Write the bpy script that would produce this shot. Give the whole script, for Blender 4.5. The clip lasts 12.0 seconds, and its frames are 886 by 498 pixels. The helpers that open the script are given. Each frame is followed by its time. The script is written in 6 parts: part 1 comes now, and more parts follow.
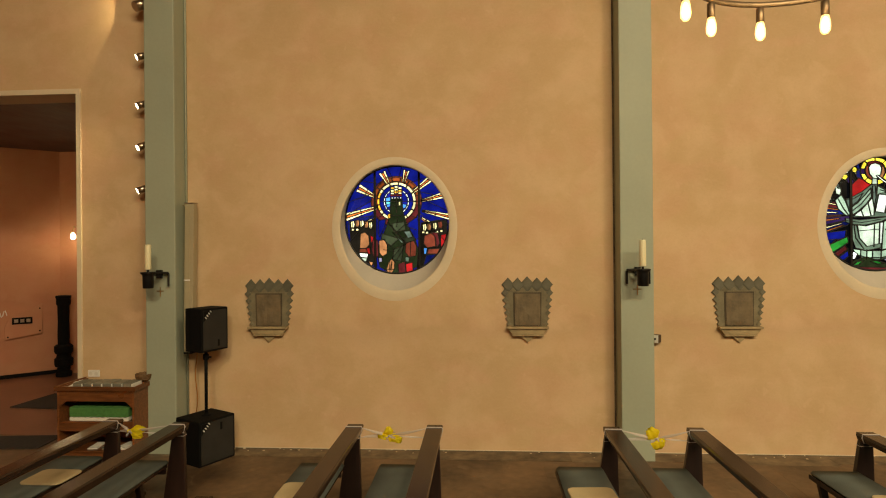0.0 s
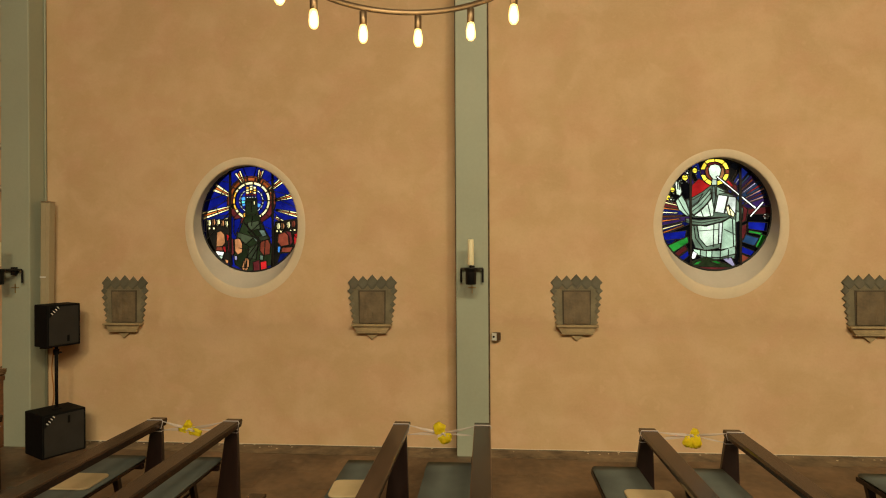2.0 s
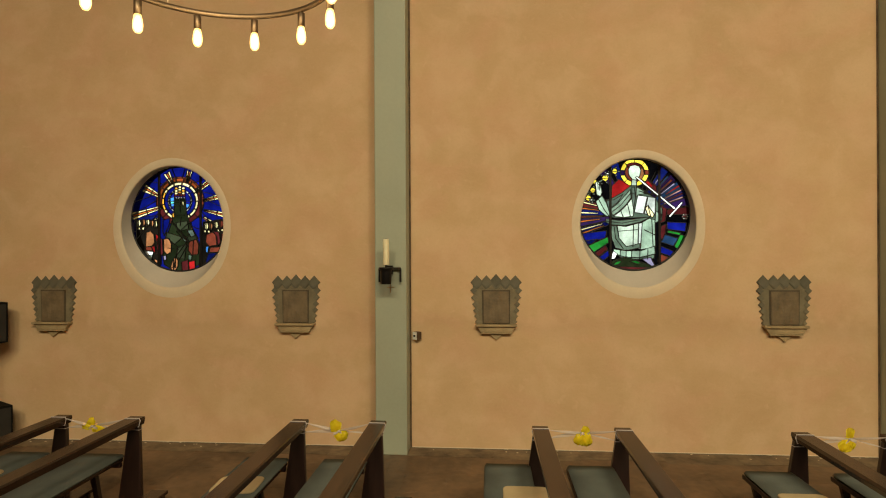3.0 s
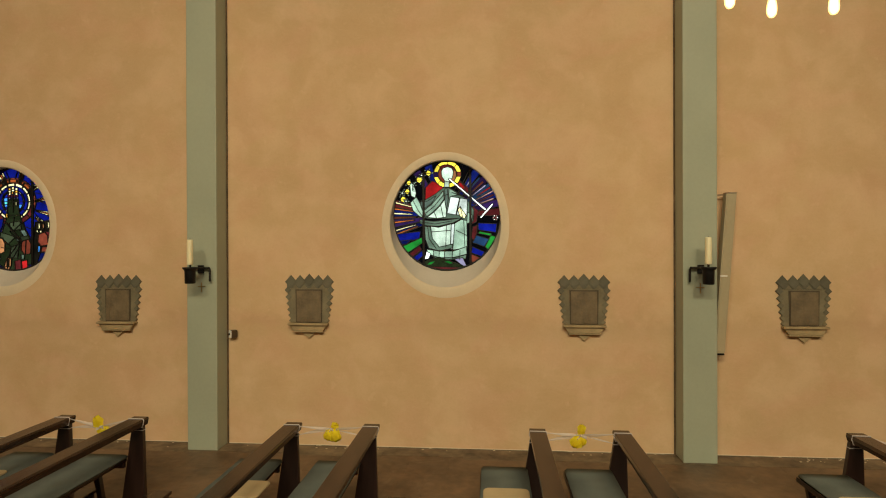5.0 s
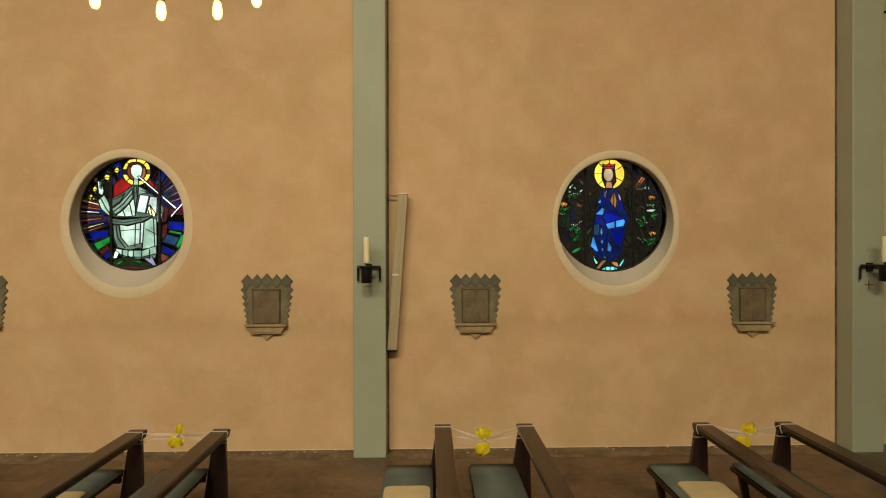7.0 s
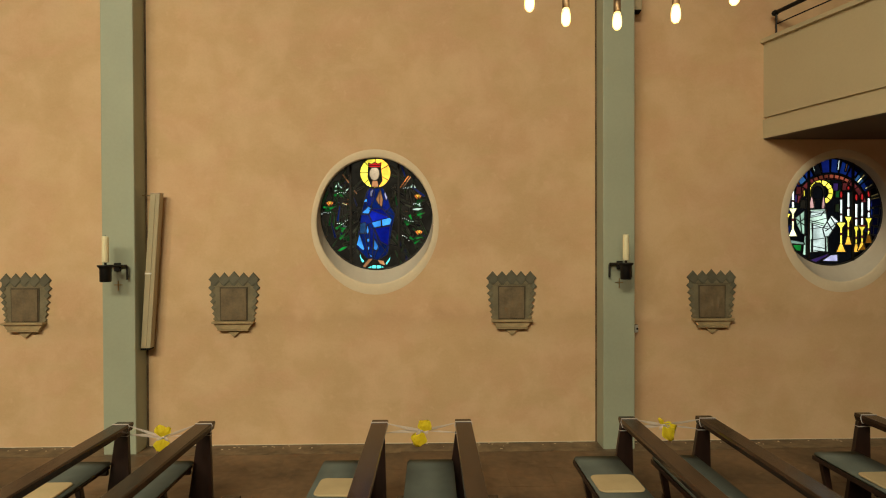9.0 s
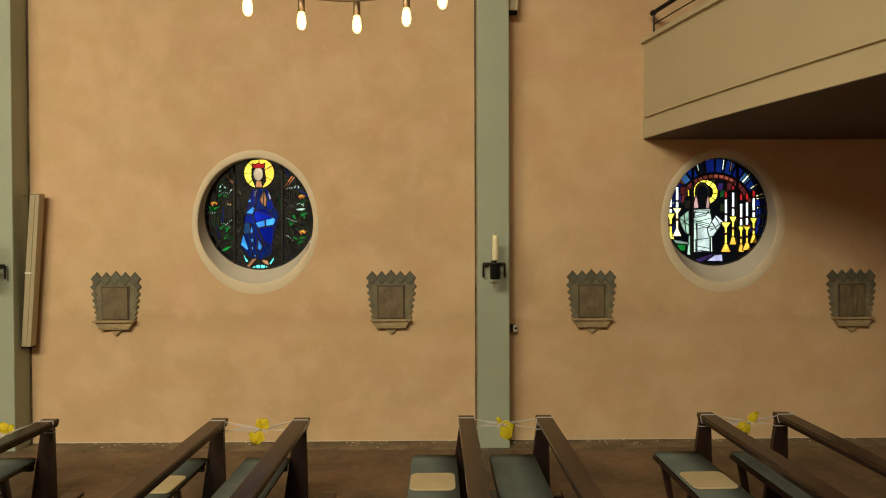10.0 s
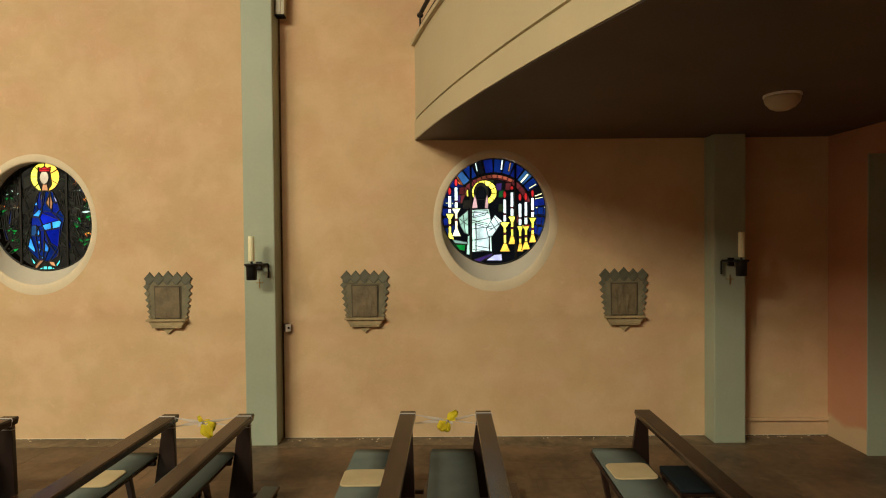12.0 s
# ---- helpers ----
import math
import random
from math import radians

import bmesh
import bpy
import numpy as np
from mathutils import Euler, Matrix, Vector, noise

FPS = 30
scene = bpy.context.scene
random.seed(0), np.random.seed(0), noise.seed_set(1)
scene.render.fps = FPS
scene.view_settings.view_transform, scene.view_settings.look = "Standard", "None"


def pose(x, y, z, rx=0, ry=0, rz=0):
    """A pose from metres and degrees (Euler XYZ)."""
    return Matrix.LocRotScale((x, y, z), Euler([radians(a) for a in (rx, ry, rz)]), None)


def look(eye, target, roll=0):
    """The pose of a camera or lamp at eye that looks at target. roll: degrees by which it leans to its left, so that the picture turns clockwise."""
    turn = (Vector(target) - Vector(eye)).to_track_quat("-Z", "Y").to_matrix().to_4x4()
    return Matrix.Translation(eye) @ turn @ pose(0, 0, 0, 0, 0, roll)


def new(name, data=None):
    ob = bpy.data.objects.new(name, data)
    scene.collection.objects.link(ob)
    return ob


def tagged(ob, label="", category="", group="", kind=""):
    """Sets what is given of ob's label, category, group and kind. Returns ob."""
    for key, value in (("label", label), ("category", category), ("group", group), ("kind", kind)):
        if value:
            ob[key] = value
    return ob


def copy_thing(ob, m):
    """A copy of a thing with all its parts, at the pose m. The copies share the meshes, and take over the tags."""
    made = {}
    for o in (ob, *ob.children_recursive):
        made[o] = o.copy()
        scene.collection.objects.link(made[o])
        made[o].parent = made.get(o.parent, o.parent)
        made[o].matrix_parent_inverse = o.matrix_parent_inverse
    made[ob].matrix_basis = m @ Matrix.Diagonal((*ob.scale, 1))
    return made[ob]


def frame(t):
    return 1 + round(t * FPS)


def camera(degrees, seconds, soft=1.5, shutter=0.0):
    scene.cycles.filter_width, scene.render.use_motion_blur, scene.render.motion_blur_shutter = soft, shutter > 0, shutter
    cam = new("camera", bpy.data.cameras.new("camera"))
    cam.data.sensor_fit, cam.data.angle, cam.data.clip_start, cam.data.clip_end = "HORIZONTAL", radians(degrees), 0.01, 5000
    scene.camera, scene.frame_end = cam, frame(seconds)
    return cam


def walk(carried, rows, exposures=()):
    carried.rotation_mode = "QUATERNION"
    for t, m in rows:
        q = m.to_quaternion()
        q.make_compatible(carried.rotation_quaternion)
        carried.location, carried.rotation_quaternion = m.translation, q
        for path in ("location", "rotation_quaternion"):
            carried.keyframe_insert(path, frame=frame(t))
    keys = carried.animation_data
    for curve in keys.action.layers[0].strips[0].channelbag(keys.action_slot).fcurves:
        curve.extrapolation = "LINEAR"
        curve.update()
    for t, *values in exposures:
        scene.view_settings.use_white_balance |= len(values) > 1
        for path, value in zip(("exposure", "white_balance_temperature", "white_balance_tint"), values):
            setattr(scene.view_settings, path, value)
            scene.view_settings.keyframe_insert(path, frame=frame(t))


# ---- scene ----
cam = camera(75.4, 12.0, soft=1.1)
PATH = [
    (0, (-0.1, 0.309, 2.246), (-0.228, 2.305, 2.249), -0.5),
    (0.5, (0.339, 0.31, 2.242), (0.207, 2.306, 2.245), -0.4),
    (1, (0.784, 0.308, 2.238), (0.648, 2.304, 2.241), -0.4),
    (1.5, (1.243, 0.31, 2.232), (1.101, 2.305, 2.233), -0.3),
    (2, (1.7, 0.316, 2.23), (1.551, 2.311, 2.23), -0.3),
    (2.5, (2.148, 0.318, 2.222), (1.994, 2.312, 2.224), -0.3),
    (4.5, (4.133, 0.361, 2.217), (3.97, 2.355, 2.218), -0.2),
    (5, (4.731, 0.366, 2.239), (4.567, 2.36, 2.233), -0.2),
    (5.5, (5.432, 0.384, 2.242), (5.332, 2.382, 2.234), -0.1),
    (6, (6.16, 0.41, 2.235), (6.105, 2.409, 2.228), -0.2),
    (6.5, (6.871, 0.417, 2.23), (6.868, 2.417, 2.224), -0.1),
    (7, (7.51, 0.405, 2.223), (7.56, 2.404, 2.217), -0.1),
    (9, (10.209, 0.299, 2.243), (10.251, 2.298, 2.224), -0.2),
    (9.5, (10.918, 0.279, 2.243), (10.95, 2.278, 2.223), -0.2),
    (10, (11.632, 0.238, 2.247), (11.652, 2.238, 2.225), -0.2),
    (10.5, (12.311, 0.215, 2.253), (12.321, 2.215, 2.229), -0.3),
    (11, (12.998, 0.189, 2.265), (13.0, 2.189, 2.238), -0.3),
    (11.5, (13.69, 0.179, 2.268), (13.679, 2.179, 2.24), -0.4),
    (12, (14.326, 0.148, 2.282), (14.31, 2.148, 2.247), -0.5),
]
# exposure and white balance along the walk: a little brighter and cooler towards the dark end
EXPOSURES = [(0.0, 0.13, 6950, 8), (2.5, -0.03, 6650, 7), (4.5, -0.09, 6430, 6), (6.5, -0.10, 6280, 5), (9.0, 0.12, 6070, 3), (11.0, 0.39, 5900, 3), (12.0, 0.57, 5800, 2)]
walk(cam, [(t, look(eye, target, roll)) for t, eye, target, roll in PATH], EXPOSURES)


from mathutils import geometry

# ---- world, sun, large lights ----
world = bpy.data.worlds.new("world")
scene.world = world
world.use_nodes = True
sky = world.node_tree.nodes.new("ShaderNodeTexSky")
sky.sky_type, sky.sun_disc = "NISHITA", False
sky.sun_elevation, sky.sun_rotation = radians(35), radians(160)
world.node_tree.links.new(sky.outputs[0], world.node_tree.nodes["Background"].inputs[0])
world.node_tree.nodes["Background"].inputs[1].default_value = 0.08

sun = new("sun", bpy.data.lights.new("sun", "SUN"))
sun.data.energy, sun.data.angle, sun.data.color = 1.0, radians(12), (1, 0.95, 0.88)
sun.matrix_world = look((0, 0, 30), (6, 14, 10))

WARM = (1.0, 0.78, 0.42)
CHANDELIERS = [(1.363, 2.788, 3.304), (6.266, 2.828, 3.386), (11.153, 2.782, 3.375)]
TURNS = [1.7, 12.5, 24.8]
# unseen southern row, added to even out the light
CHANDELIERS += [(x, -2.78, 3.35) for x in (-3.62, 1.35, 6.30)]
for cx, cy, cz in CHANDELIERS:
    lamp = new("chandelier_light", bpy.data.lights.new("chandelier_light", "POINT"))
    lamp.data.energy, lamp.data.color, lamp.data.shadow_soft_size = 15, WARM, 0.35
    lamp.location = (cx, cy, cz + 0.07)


# fill light from assumed high windows in the unseen far wall, behind the camera
ASSUMED_WINDOWS = [0.3, 3.9, 7.5, 11.1]
for x, energy in zip(ASSUMED_WINDOWS, (670, 665, 950, 210)):
    lamp = new("assumed_window_fill", bpy.data.lights.new("assumed_window_fill", "AREA"))
    lamp.data.shape, lamp.data.size, lamp.data.size_y, lamp.data.energy, lamp.data.color = "RECTANGLE", 2.6, 2.2, energy, (1.0, 0.85, 0.55)
    lamp.matrix_world = look((x, -6.75, 9.7), (x, -3.4, -2.0))


# ---- materials ----
def nodes_of(m):
    return m.node_tree.nodes, m.node_tree.links


def material(name, color, rough=0.6, metal=0.0, vary=0.15, scale=4.0, fine=40.0, bump=0.1, tint=None, per_object=0.0, spec=0.5):
    """A procedural surface: base colour varied by noise at two scales, with fine relief."""
    m = bpy.data.materials.new(name)
    m.use_nodes = True
    n, l = nodes_of(m)
    b = n["Principled BSDF"]
    co = n.new("ShaderNodeTexCoord")
    big, small = n.new("ShaderNodeTexNoise"), n.new("ShaderNodeTexNoise")
    big.inputs["Scale"].default_value, big.inputs["Detail"].default_value = scale, 5
    small.inputs["Scale"].default_value, small.inputs["Detail"].default_value = fine, 4
    l.new(co.outputs["Object"], big.inputs["Vector"]), l.new(co.outputs["Object"], small.inputs["Vector"])
    add = n.new("ShaderNodeMath")
    add.operation = "MULTIPLY_ADD"
    add.inputs[1].default_value = 0.4
    l.new(small.outputs["Fac"], add.inputs[0]), l.new(big.outputs["Fac"], add.inputs[2])
    ramp = n.new("ShaderNodeValToRGB")
    lo, hi = ramp.color_ramp.elements
    lo.position, hi.position = 0.45, 0.95
    other = tint or color
    lo.color = (*[c * (1 - vary) for c in other], 1)
    hi.color = (*[min(1, c * (1 + vary)) for c in color], 1)
    l.new(add.outputs[0], ramp.inputs[0])
    out = ramp.outputs[0]
    if per_object:
        info, hsv = n.new("ShaderNodeObjectInfo"), n.new("ShaderNodeHueSaturation")
        mr = n.new("ShaderNodeMapRange")
        mr.inputs["To Min"].default_value, mr.inputs["To Max"].default_value = 1 - per_object, 1 + per_object
        l.new(info.outputs["Random"], mr.inputs["Value"]), l.new(mr.outputs[0], hsv.inputs["Value"]), l.new(out, hsv.inputs["Color"])
        out = hsv.outputs[0]
    l.new(out, b.inputs["Base Color"])
    b.inputs["Roughness"].default_value, b.inputs["Metallic"].default_value = rough, metal
    b.inputs["Specular IOR Level"].default_value = spec
    if bump:
        bp = n.new("ShaderNodeBump")
        bp.inputs["Strength"].default_value, bp.inputs["Distance"].default_value = bump, 0.01
        l.new(add.outputs[0], bp.inputs["Height"]), l.new(bp.outputs[0], b.inputs["Normal"])
    return m


def emitter(name, color, strength):
    m = bpy.data.materials.new(name)
    m.use_nodes = True
    b = m.node_tree.nodes["Principled BSDF"]
    b.inputs["Base Color"].default_value = (*color, 1)
    b.inputs["Emission Color"].default_value = (*color, 1)
    b.inputs["Emission Strength"].default_value = strength
    return m


def plaster(name, color, worn):
    """Trowelled lime plaster: broad tone changes, rosy and pale patches with frayed edges, thin trowel ridges, small chips and an old damp line near the floor."""
    m = bpy.data.materials.new(name)
    m.use_nodes = True
    n, l = nodes_of(m)
    b = n["Principled BSDF"]
    b.inputs["Roughness"].default_value, b.inputs["Specular IOR Level"].default_value = 0.85, 0.2
    co = n.new("ShaderNodeTexCoord")

    def cloud(scale, detail, distortion=0.0, stretch=None, rough=0.5):
        t = n.new("ShaderNodeTexNoise")
        t.inputs["Scale"].default_value, t.inputs["Detail"].default_value = scale, detail
        t.inputs["Distortion"].default_value, t.inputs["Roughness"].default_value = distortion, rough
        if stretch:
            mp = n.new("ShaderNodeMapping")
            mp.inputs["Scale"].default_value, mp.inputs["Rotation"].default_value = stretch, (0, 0.5, 0)
            l.new(co.outputs["Object"], mp.inputs[0]), l.new(mp.outputs[0], t.inputs["Vector"])
        else:
            l.new(co.outputs["Object"], t.inputs["Vector"])
        return t.outputs["Fac"]

    def band(value, *stops):
        r = n.new("ShaderNodeValToRGB")
        e = r.color_ramp.elements
        while len(e) < len(stops):
            e.new(0.5)
        for q, (p, v) in zip(e, stops):
            q.position, q.color = p, (v, v, v, 1)
        l.new(value, r.inputs[0])
        return r.outputs[0]

    def layer(base, fac, tone):
        mix = n.new("ShaderNodeMixRGB")
        l.new(fac, mix.inputs[0])
        mix.inputs[2].default_value = (*tone, 1)
        if isinstance(base, tuple):
            mix.inputs[1].default_value = (*base, 1)
        else:
            l.new(base, mix.inputs[1])
        return mix.outputs[0]

    broad, patch, rosy = cloud(0.55, 4), cloud(2.6, 6, 0.30, None, 0.52), cloud(1.5, 7, 0.5, (1.0, 1.0, 1.5))
    ridge, chips, grain = cloud(3.4, 7, 1.6, (1.0, 1.0, 2.2), 0.6), cloud(9.0, 5, 0.4), cloud(42, 4)
    c = layer(tuple(q * 0.94 for q in color), band(broad, (0.30, 0.0), (0.70, 1.0)), tuple(q * 1.05 for q in color))
    c = layer(c, band(rosy, (0.47, 0.0), (0.60, 0.55)), (color[0] * 1.04, color[1] * 0.95, color[2] * 1.03))
    c = layer(c, band(patch, (0.46, 0.0), (0.58, 0.28), (0.72, 0.55)), worn)
    c = layer(c, band(patch, (0.28, 0.24), (0.44, 0.0)), (color[0] * 0.80, color[1] * 0.74, color[2] * 0.66))
    c = layer(c, band(ridge, (0.47, 0.0), (0.50, 0.12), (0.53, 0.0)), worn)
    c = layer(c, band(chips, (0.64, 0.0), (0.73, 0.26)), worn)
    c = layer(c, band(grain, (0.35, 0.08), (0.5, 0.0)), (color[0] * 0.75, color[1] * 0.7, color[2] * 0.62))
    # old damp line
    sep, wob, half = n.new("ShaderNodeSeparateXYZ"), n.new("ShaderNodeMath"), n.new("ShaderNodeMath")
    l.new(co.outputs["Object"], sep.inputs[0])
    wob.operation, half.operation = "MULTIPLY_ADD", "MULTIPLY"
    wob.inputs[1].default_value, half.inputs[1].default_value = 0.5, 0.25
    l.new(patch, wob.inputs[0]), l.new(sep.outputs["Z"], wob.inputs[2]), l.new(wob.outputs[0], half.inputs[0])
    c = layer(c, band(half.outputs[0], (0.36, 0.0), (0.405, 0.16), (0.44, 0.0)), (color[0] * 0.55, color[1] * 0.5, color[2] * 0.5))
    l.new(c, b.inputs["Base Color"])
    relief, bp = n.new("ShaderNodeMath"), n.new("ShaderNodeBump")
    relief.operation, relief.inputs[1].default_value = "MULTIPLY_ADD", 0.22
    l.new(grain, relief.inputs[0]), l.new(ridge, relief.inputs[2])
    bp.inputs["Strength"].default_value, bp.inputs["Distance"].default_value = 0.14, 0.012
    l.new(relief.outputs[0], bp.inputs["Height"]), l.new(bp.outputs[0], b.inputs["Normal"])
    return m


def glass(name, color, streak=0.5):
    """Coloured antique glass: lets the daylight through, tinted and streaked, with a dull gloss."""
    m = bpy.data.materials.new(name)
    m.use_nodes = True
    n, l = nodes_of(m)
    out = n["Material Output"]
    n.remove(n["Principled BSDF"])
    co, noise_t, ramp = n.new("ShaderNodeTexCoord"), n.new("ShaderNodeTexNoise"), n.new("ShaderNodeValToRGB")
    noise_t.inputs["Scale"].default_value, noise_t.inputs["Detail"].default_value = 7, 5
    l.new(co.outputs["Object"], noise_t.inputs["Vector"])
    e = ramp.color_ramp.elements
    e[0].position, e[1].position = 0.3, 0.7
    e[0].color = (*[c * (1 - streak) for c in color], 1)
    e[1].color = (*[min(1, c * (1 + streak * 0.6)) for c in color], 1)
    l.new(noise_t.outputs["Fac"], ramp.inputs[0])
    info, mr, hsv = n.new("ShaderNodeObjectInfo"), n.new("ShaderNodeMapRange"), n.new("ShaderNodeHueSaturation")
    mr.inputs["To Min"].default_value, mr.inputs["To Max"].default_value = 0.6, 1.35
    l.new(info.outputs["Random"], mr.inputs["Value"]), l.new(mr.outputs[0], hsv.inputs["Value"]), l.new(ramp.outputs[0], hsv.inputs["Color"])
    clear, scatter, gloss = n.new("ShaderNodeBsdfTransparent"), n.new("ShaderNodeBsdfTranslucent"), n.new("ShaderNodeBsdfGlossy")
    gloss.inputs["Roughness"].default_value = 0.08
    l.new(hsv.outputs[0], clear.inputs[0]), l.new(hsv.outputs[0], scatter.inputs[0])
    a, c = n.new("ShaderNodeMixShader"), n.new("ShaderNodeMixShader")
    a.inputs[0].default_value, c.inputs[0].default_value = 0.07, 0.004
    l.new(clear.outputs[0], a.inputs[1]), l.new(scatter.outputs[0], a.inputs[2])
    l.new(a.outputs[0], c.inputs[1]), l.new(gloss.outputs[0], c.inputs[2])
    l.new(c.outputs[0], out.inputs[0])
    return m


def stone_floor(name, per_object=0.0):
    """Worn dark brown stone slabs, polished by feet, with dull scuffs and pale spots."""
    m = material(name, (0.158, 0.096, 0.052), 0.36, vary=0.3, scale=1.3, fine=13, bump=0.06, tint=(0.060, 0.038, 0.022), per_object=per_object)
    n, l = nodes_of(m)
    b = n["Principled BSDF"]
    base = b.inputs["Base Color"].links[0].from_socket
    co, scuff, ramp, mix = n.new("ShaderNodeTexCoord"), n.new("ShaderNodeTexNoise"), n.new("ShaderNodeValToRGB"), n.new("ShaderNodeMixRGB")
    scuff.inputs["Scale"].default_value, scuff.inputs["Detail"].default_value, scuff.inputs["Distortion"].default_value = 3.5, 8, 1.2
    l.new(co.outputs["Object"], scuff.inputs["Vector"])
    ramp.color_ramp.elements[0].position, ramp.color_ramp.elements[1].position = 0.6, 0.75
    l.new(scuff.outputs["Fac"], ramp.inputs[0])
    mix.inputs[2].default_value = (0.30, 0.225, 0.15, 1)
    fade = n.new("ShaderNodeMath")
    fade.operation = "MULTIPLY"
    fade.inputs[1].default_value = 0.45
    l.new(ramp.outputs[0], fade.inputs[0]), l.new(fade.outputs[0], mix.inputs[0]), l.new(base, mix.inputs[1])
    l.new(mix.outputs[0], b.inputs["Base Color"])
    rr = n.new("ShaderNodeMapRange")
    rr.inputs["To Min"].default_value, rr.inputs["To Max"].default_value = 0.3, 0.6
    l.new(scuff.outputs["Fac"], rr.inputs["Value"]), l.new(rr.outputs[0], b.inputs["Roughness"])
    return m


def wood(name, dark, light, rough=0.4, stretch=(1.5, 14, 14)):
    m = bpy.data.materials.new(name)
    m.use_nodes = True
    n, l = nodes_of(m)
    b = n["Principled BSDF"]
    co, mp, grain, big, ramp, mix = (n.new(k) for k in ("ShaderNodeTexCoord", "ShaderNodeMapping", "ShaderNodeTexNoise", "ShaderNodeTexNoise", "ShaderNodeValToRGB", "ShaderNodeMixRGB"))
    mp.inputs["Scale"].default_value = stretch
    grain.inputs["Scale"].default_value, grain.inputs["Detail"].default_value, grain.inputs["Distortion"].default_value = 3, 8, 0.7
    big.inputs["Scale"].default_value = 2.2
    l.new(co.outputs["Object"], mp.inputs[0]), l.new(mp.outputs[0], grain.inputs["Vector"]), l.new(co.outputs["Object"], big.inputs["Vector"])
    ramp.color_ramp.elements[0].color, ramp.color_ramp.elements[1].color = (*dark, 1), (*light, 1)
    ramp.color_ramp.elements[0].position, ramp.color_ramp.elements[1].position = 0.35, 0.68
    l.new(grain.outputs["Fac"], ramp.inputs[0])
    mix.blend_type = "MULTIPLY"
    mix.inputs[0].default_value = 0.5
    l.new(ramp.outputs[0], mix.inputs[1]), l.new(big.outputs["Fac"], mix.inputs[2])
    info, mr, hsv = n.new("ShaderNodeObjectInfo"), n.new("ShaderNodeMapRange"), n.new("ShaderNodeHueSaturation")
    mr.inputs["To Min"].default_value, mr.inputs["To Max"].default_value = 0.8, 1.25
    l.new(info.outputs["Random"], mr.inputs["Value"]), l.new(mr.outputs[0], hsv.inputs["Value"]), l.new(mix.outputs[0], hsv.inputs["Color"])
    l.new(hsv.outputs[0], b.inputs["Base Color"])
    rr = n.new("ShaderNodeMapRange")
    rr.inputs["To Min"].default_value, rr.inputs["To Max"].default_value = rough - 0.1, rough + 0.15
    l.new(big.outputs["Fac"], rr.inputs["Value"]), l.new(rr.outputs[0], b.inputs["Roughness"])
    bp = n.new("ShaderNodeBump")
    bp.inputs["Strength"].default_value, bp.inputs["Distance"].default_value = 0.12, 0.004
    l.new(grain.outputs["Fac"], bp.inputs["Height"]), l.new(bp.outputs[0], b.inputs["Normal"])
    return m


M_WALL = plaster("ochre_plaster", (0.595, 0.42, 0.245), (0.71, 0.525, 0.34))
M_RED = plaster("rose_plaster", (0.53, 0.25, 0.145), (0.56, 0.30, 0.185))
M_EAST = plaster("rose_over_ochre_plaster", (0.53, 0.26, 0.15), (0.55, 0.29, 0.18))
east_n, east_l = nodes_of(M_EAST)
east_co, east_sep, east_wave, east_add, east_ramp, east_mix = (east_n.new(k) for k in ("ShaderNodeTexCoord", "ShaderNodeSeparateXYZ", "ShaderNodeTexNoise", "ShaderNodeMath", "ShaderNodeValToRGB", "ShaderNodeMixRGB"))
east_wave.inputs["Scale"].default_value = 3.5
east_add.operation = "MULTIPLY_ADD"
east_add.inputs[1].default_value = 0.22
east_l.new(east_co.outputs["Object"], east_sep.inputs[0]), east_l.new(east_co.outputs["Object"], east_wave.inputs["Vector"])
east_l.new(east_wave.outputs["Fac"], east_add.inputs[0]), east_l.new(east_sep.outputs["Z"], east_add.inputs[2]), east_l.new(east_add.outputs[0], east_ramp.inputs[0])
east_ramp.color_ramp.elements[0].position, east_ramp.color_ramp.elements[1].position = 0.31, 0.37
east_mix.inputs[1].default_value = (0.58, 0.41, 0.25, 1)
east_l.new(east_ramp.outputs[0], east_mix.inputs[0]), east_l.new(east_n["Principled BSDF"].inputs["Base Color"].links[0].from_socket, east_mix.inputs[2])
east_l.new(east_mix.outputs[0], east_n["Principled BSDF"].inputs["Base Color"])
M_CREAM = material("cream_limewash", (0.69, 0.585, 0.43), 0.8, vary=0.06, scale=3, spec=0.2)
M_REVEAL = material("daylit_limewash", (0.60, 0.545, 0.47), 0.8, vary=0.06, scale=4, spec=0.2)
M_PARAPET = material("cream_parapet_paint", (0.52, 0.44, 0.285), 0.7, vary=0.05, scale=1.2)
M_CEIL = material("unseen_ceiling_brown", (0.17, 0.11, 0.065), 0.8, vary=0.04, scale=1)
M_SOFFIT = material("dark_brown_gallery_paint", (0.105, 0.073, 0.054), 0.6, vary=0.12, scale=1.5, bump=0.03)
M_COLUMN = material("grey_green_paint", (0.345, 0.38, 0.295), 0.55, vary=0.07, scale=1.6, fine=30, bump=0.06)
M_FLOOR = stone_floor("brown_stone_floor")
M_SLAB = stone_floor("brown_stone_slab", 0.05)
M_BORDER = material("worn_border_stone", (0.165, 0.12, 0.072), 0.5, vary=0.4, scale=5, fine=18, bump=0.15, tint=(0.075, 0.052, 0.034), per_object=0.1)
M_TILE = material("red_brown_floor", (0.20, 0.088, 0.055), 0.3, vary=0.2, scale=1.5, fine=12, bump=0.05)
M_FOOT_GAP = material("dirty_shaded_gap", (0.10, 0.075, 0.05), 0.6, vary=0.5, scale=5, fine=22, bump=0.3, tint=(0.06, 0.05, 0.04))
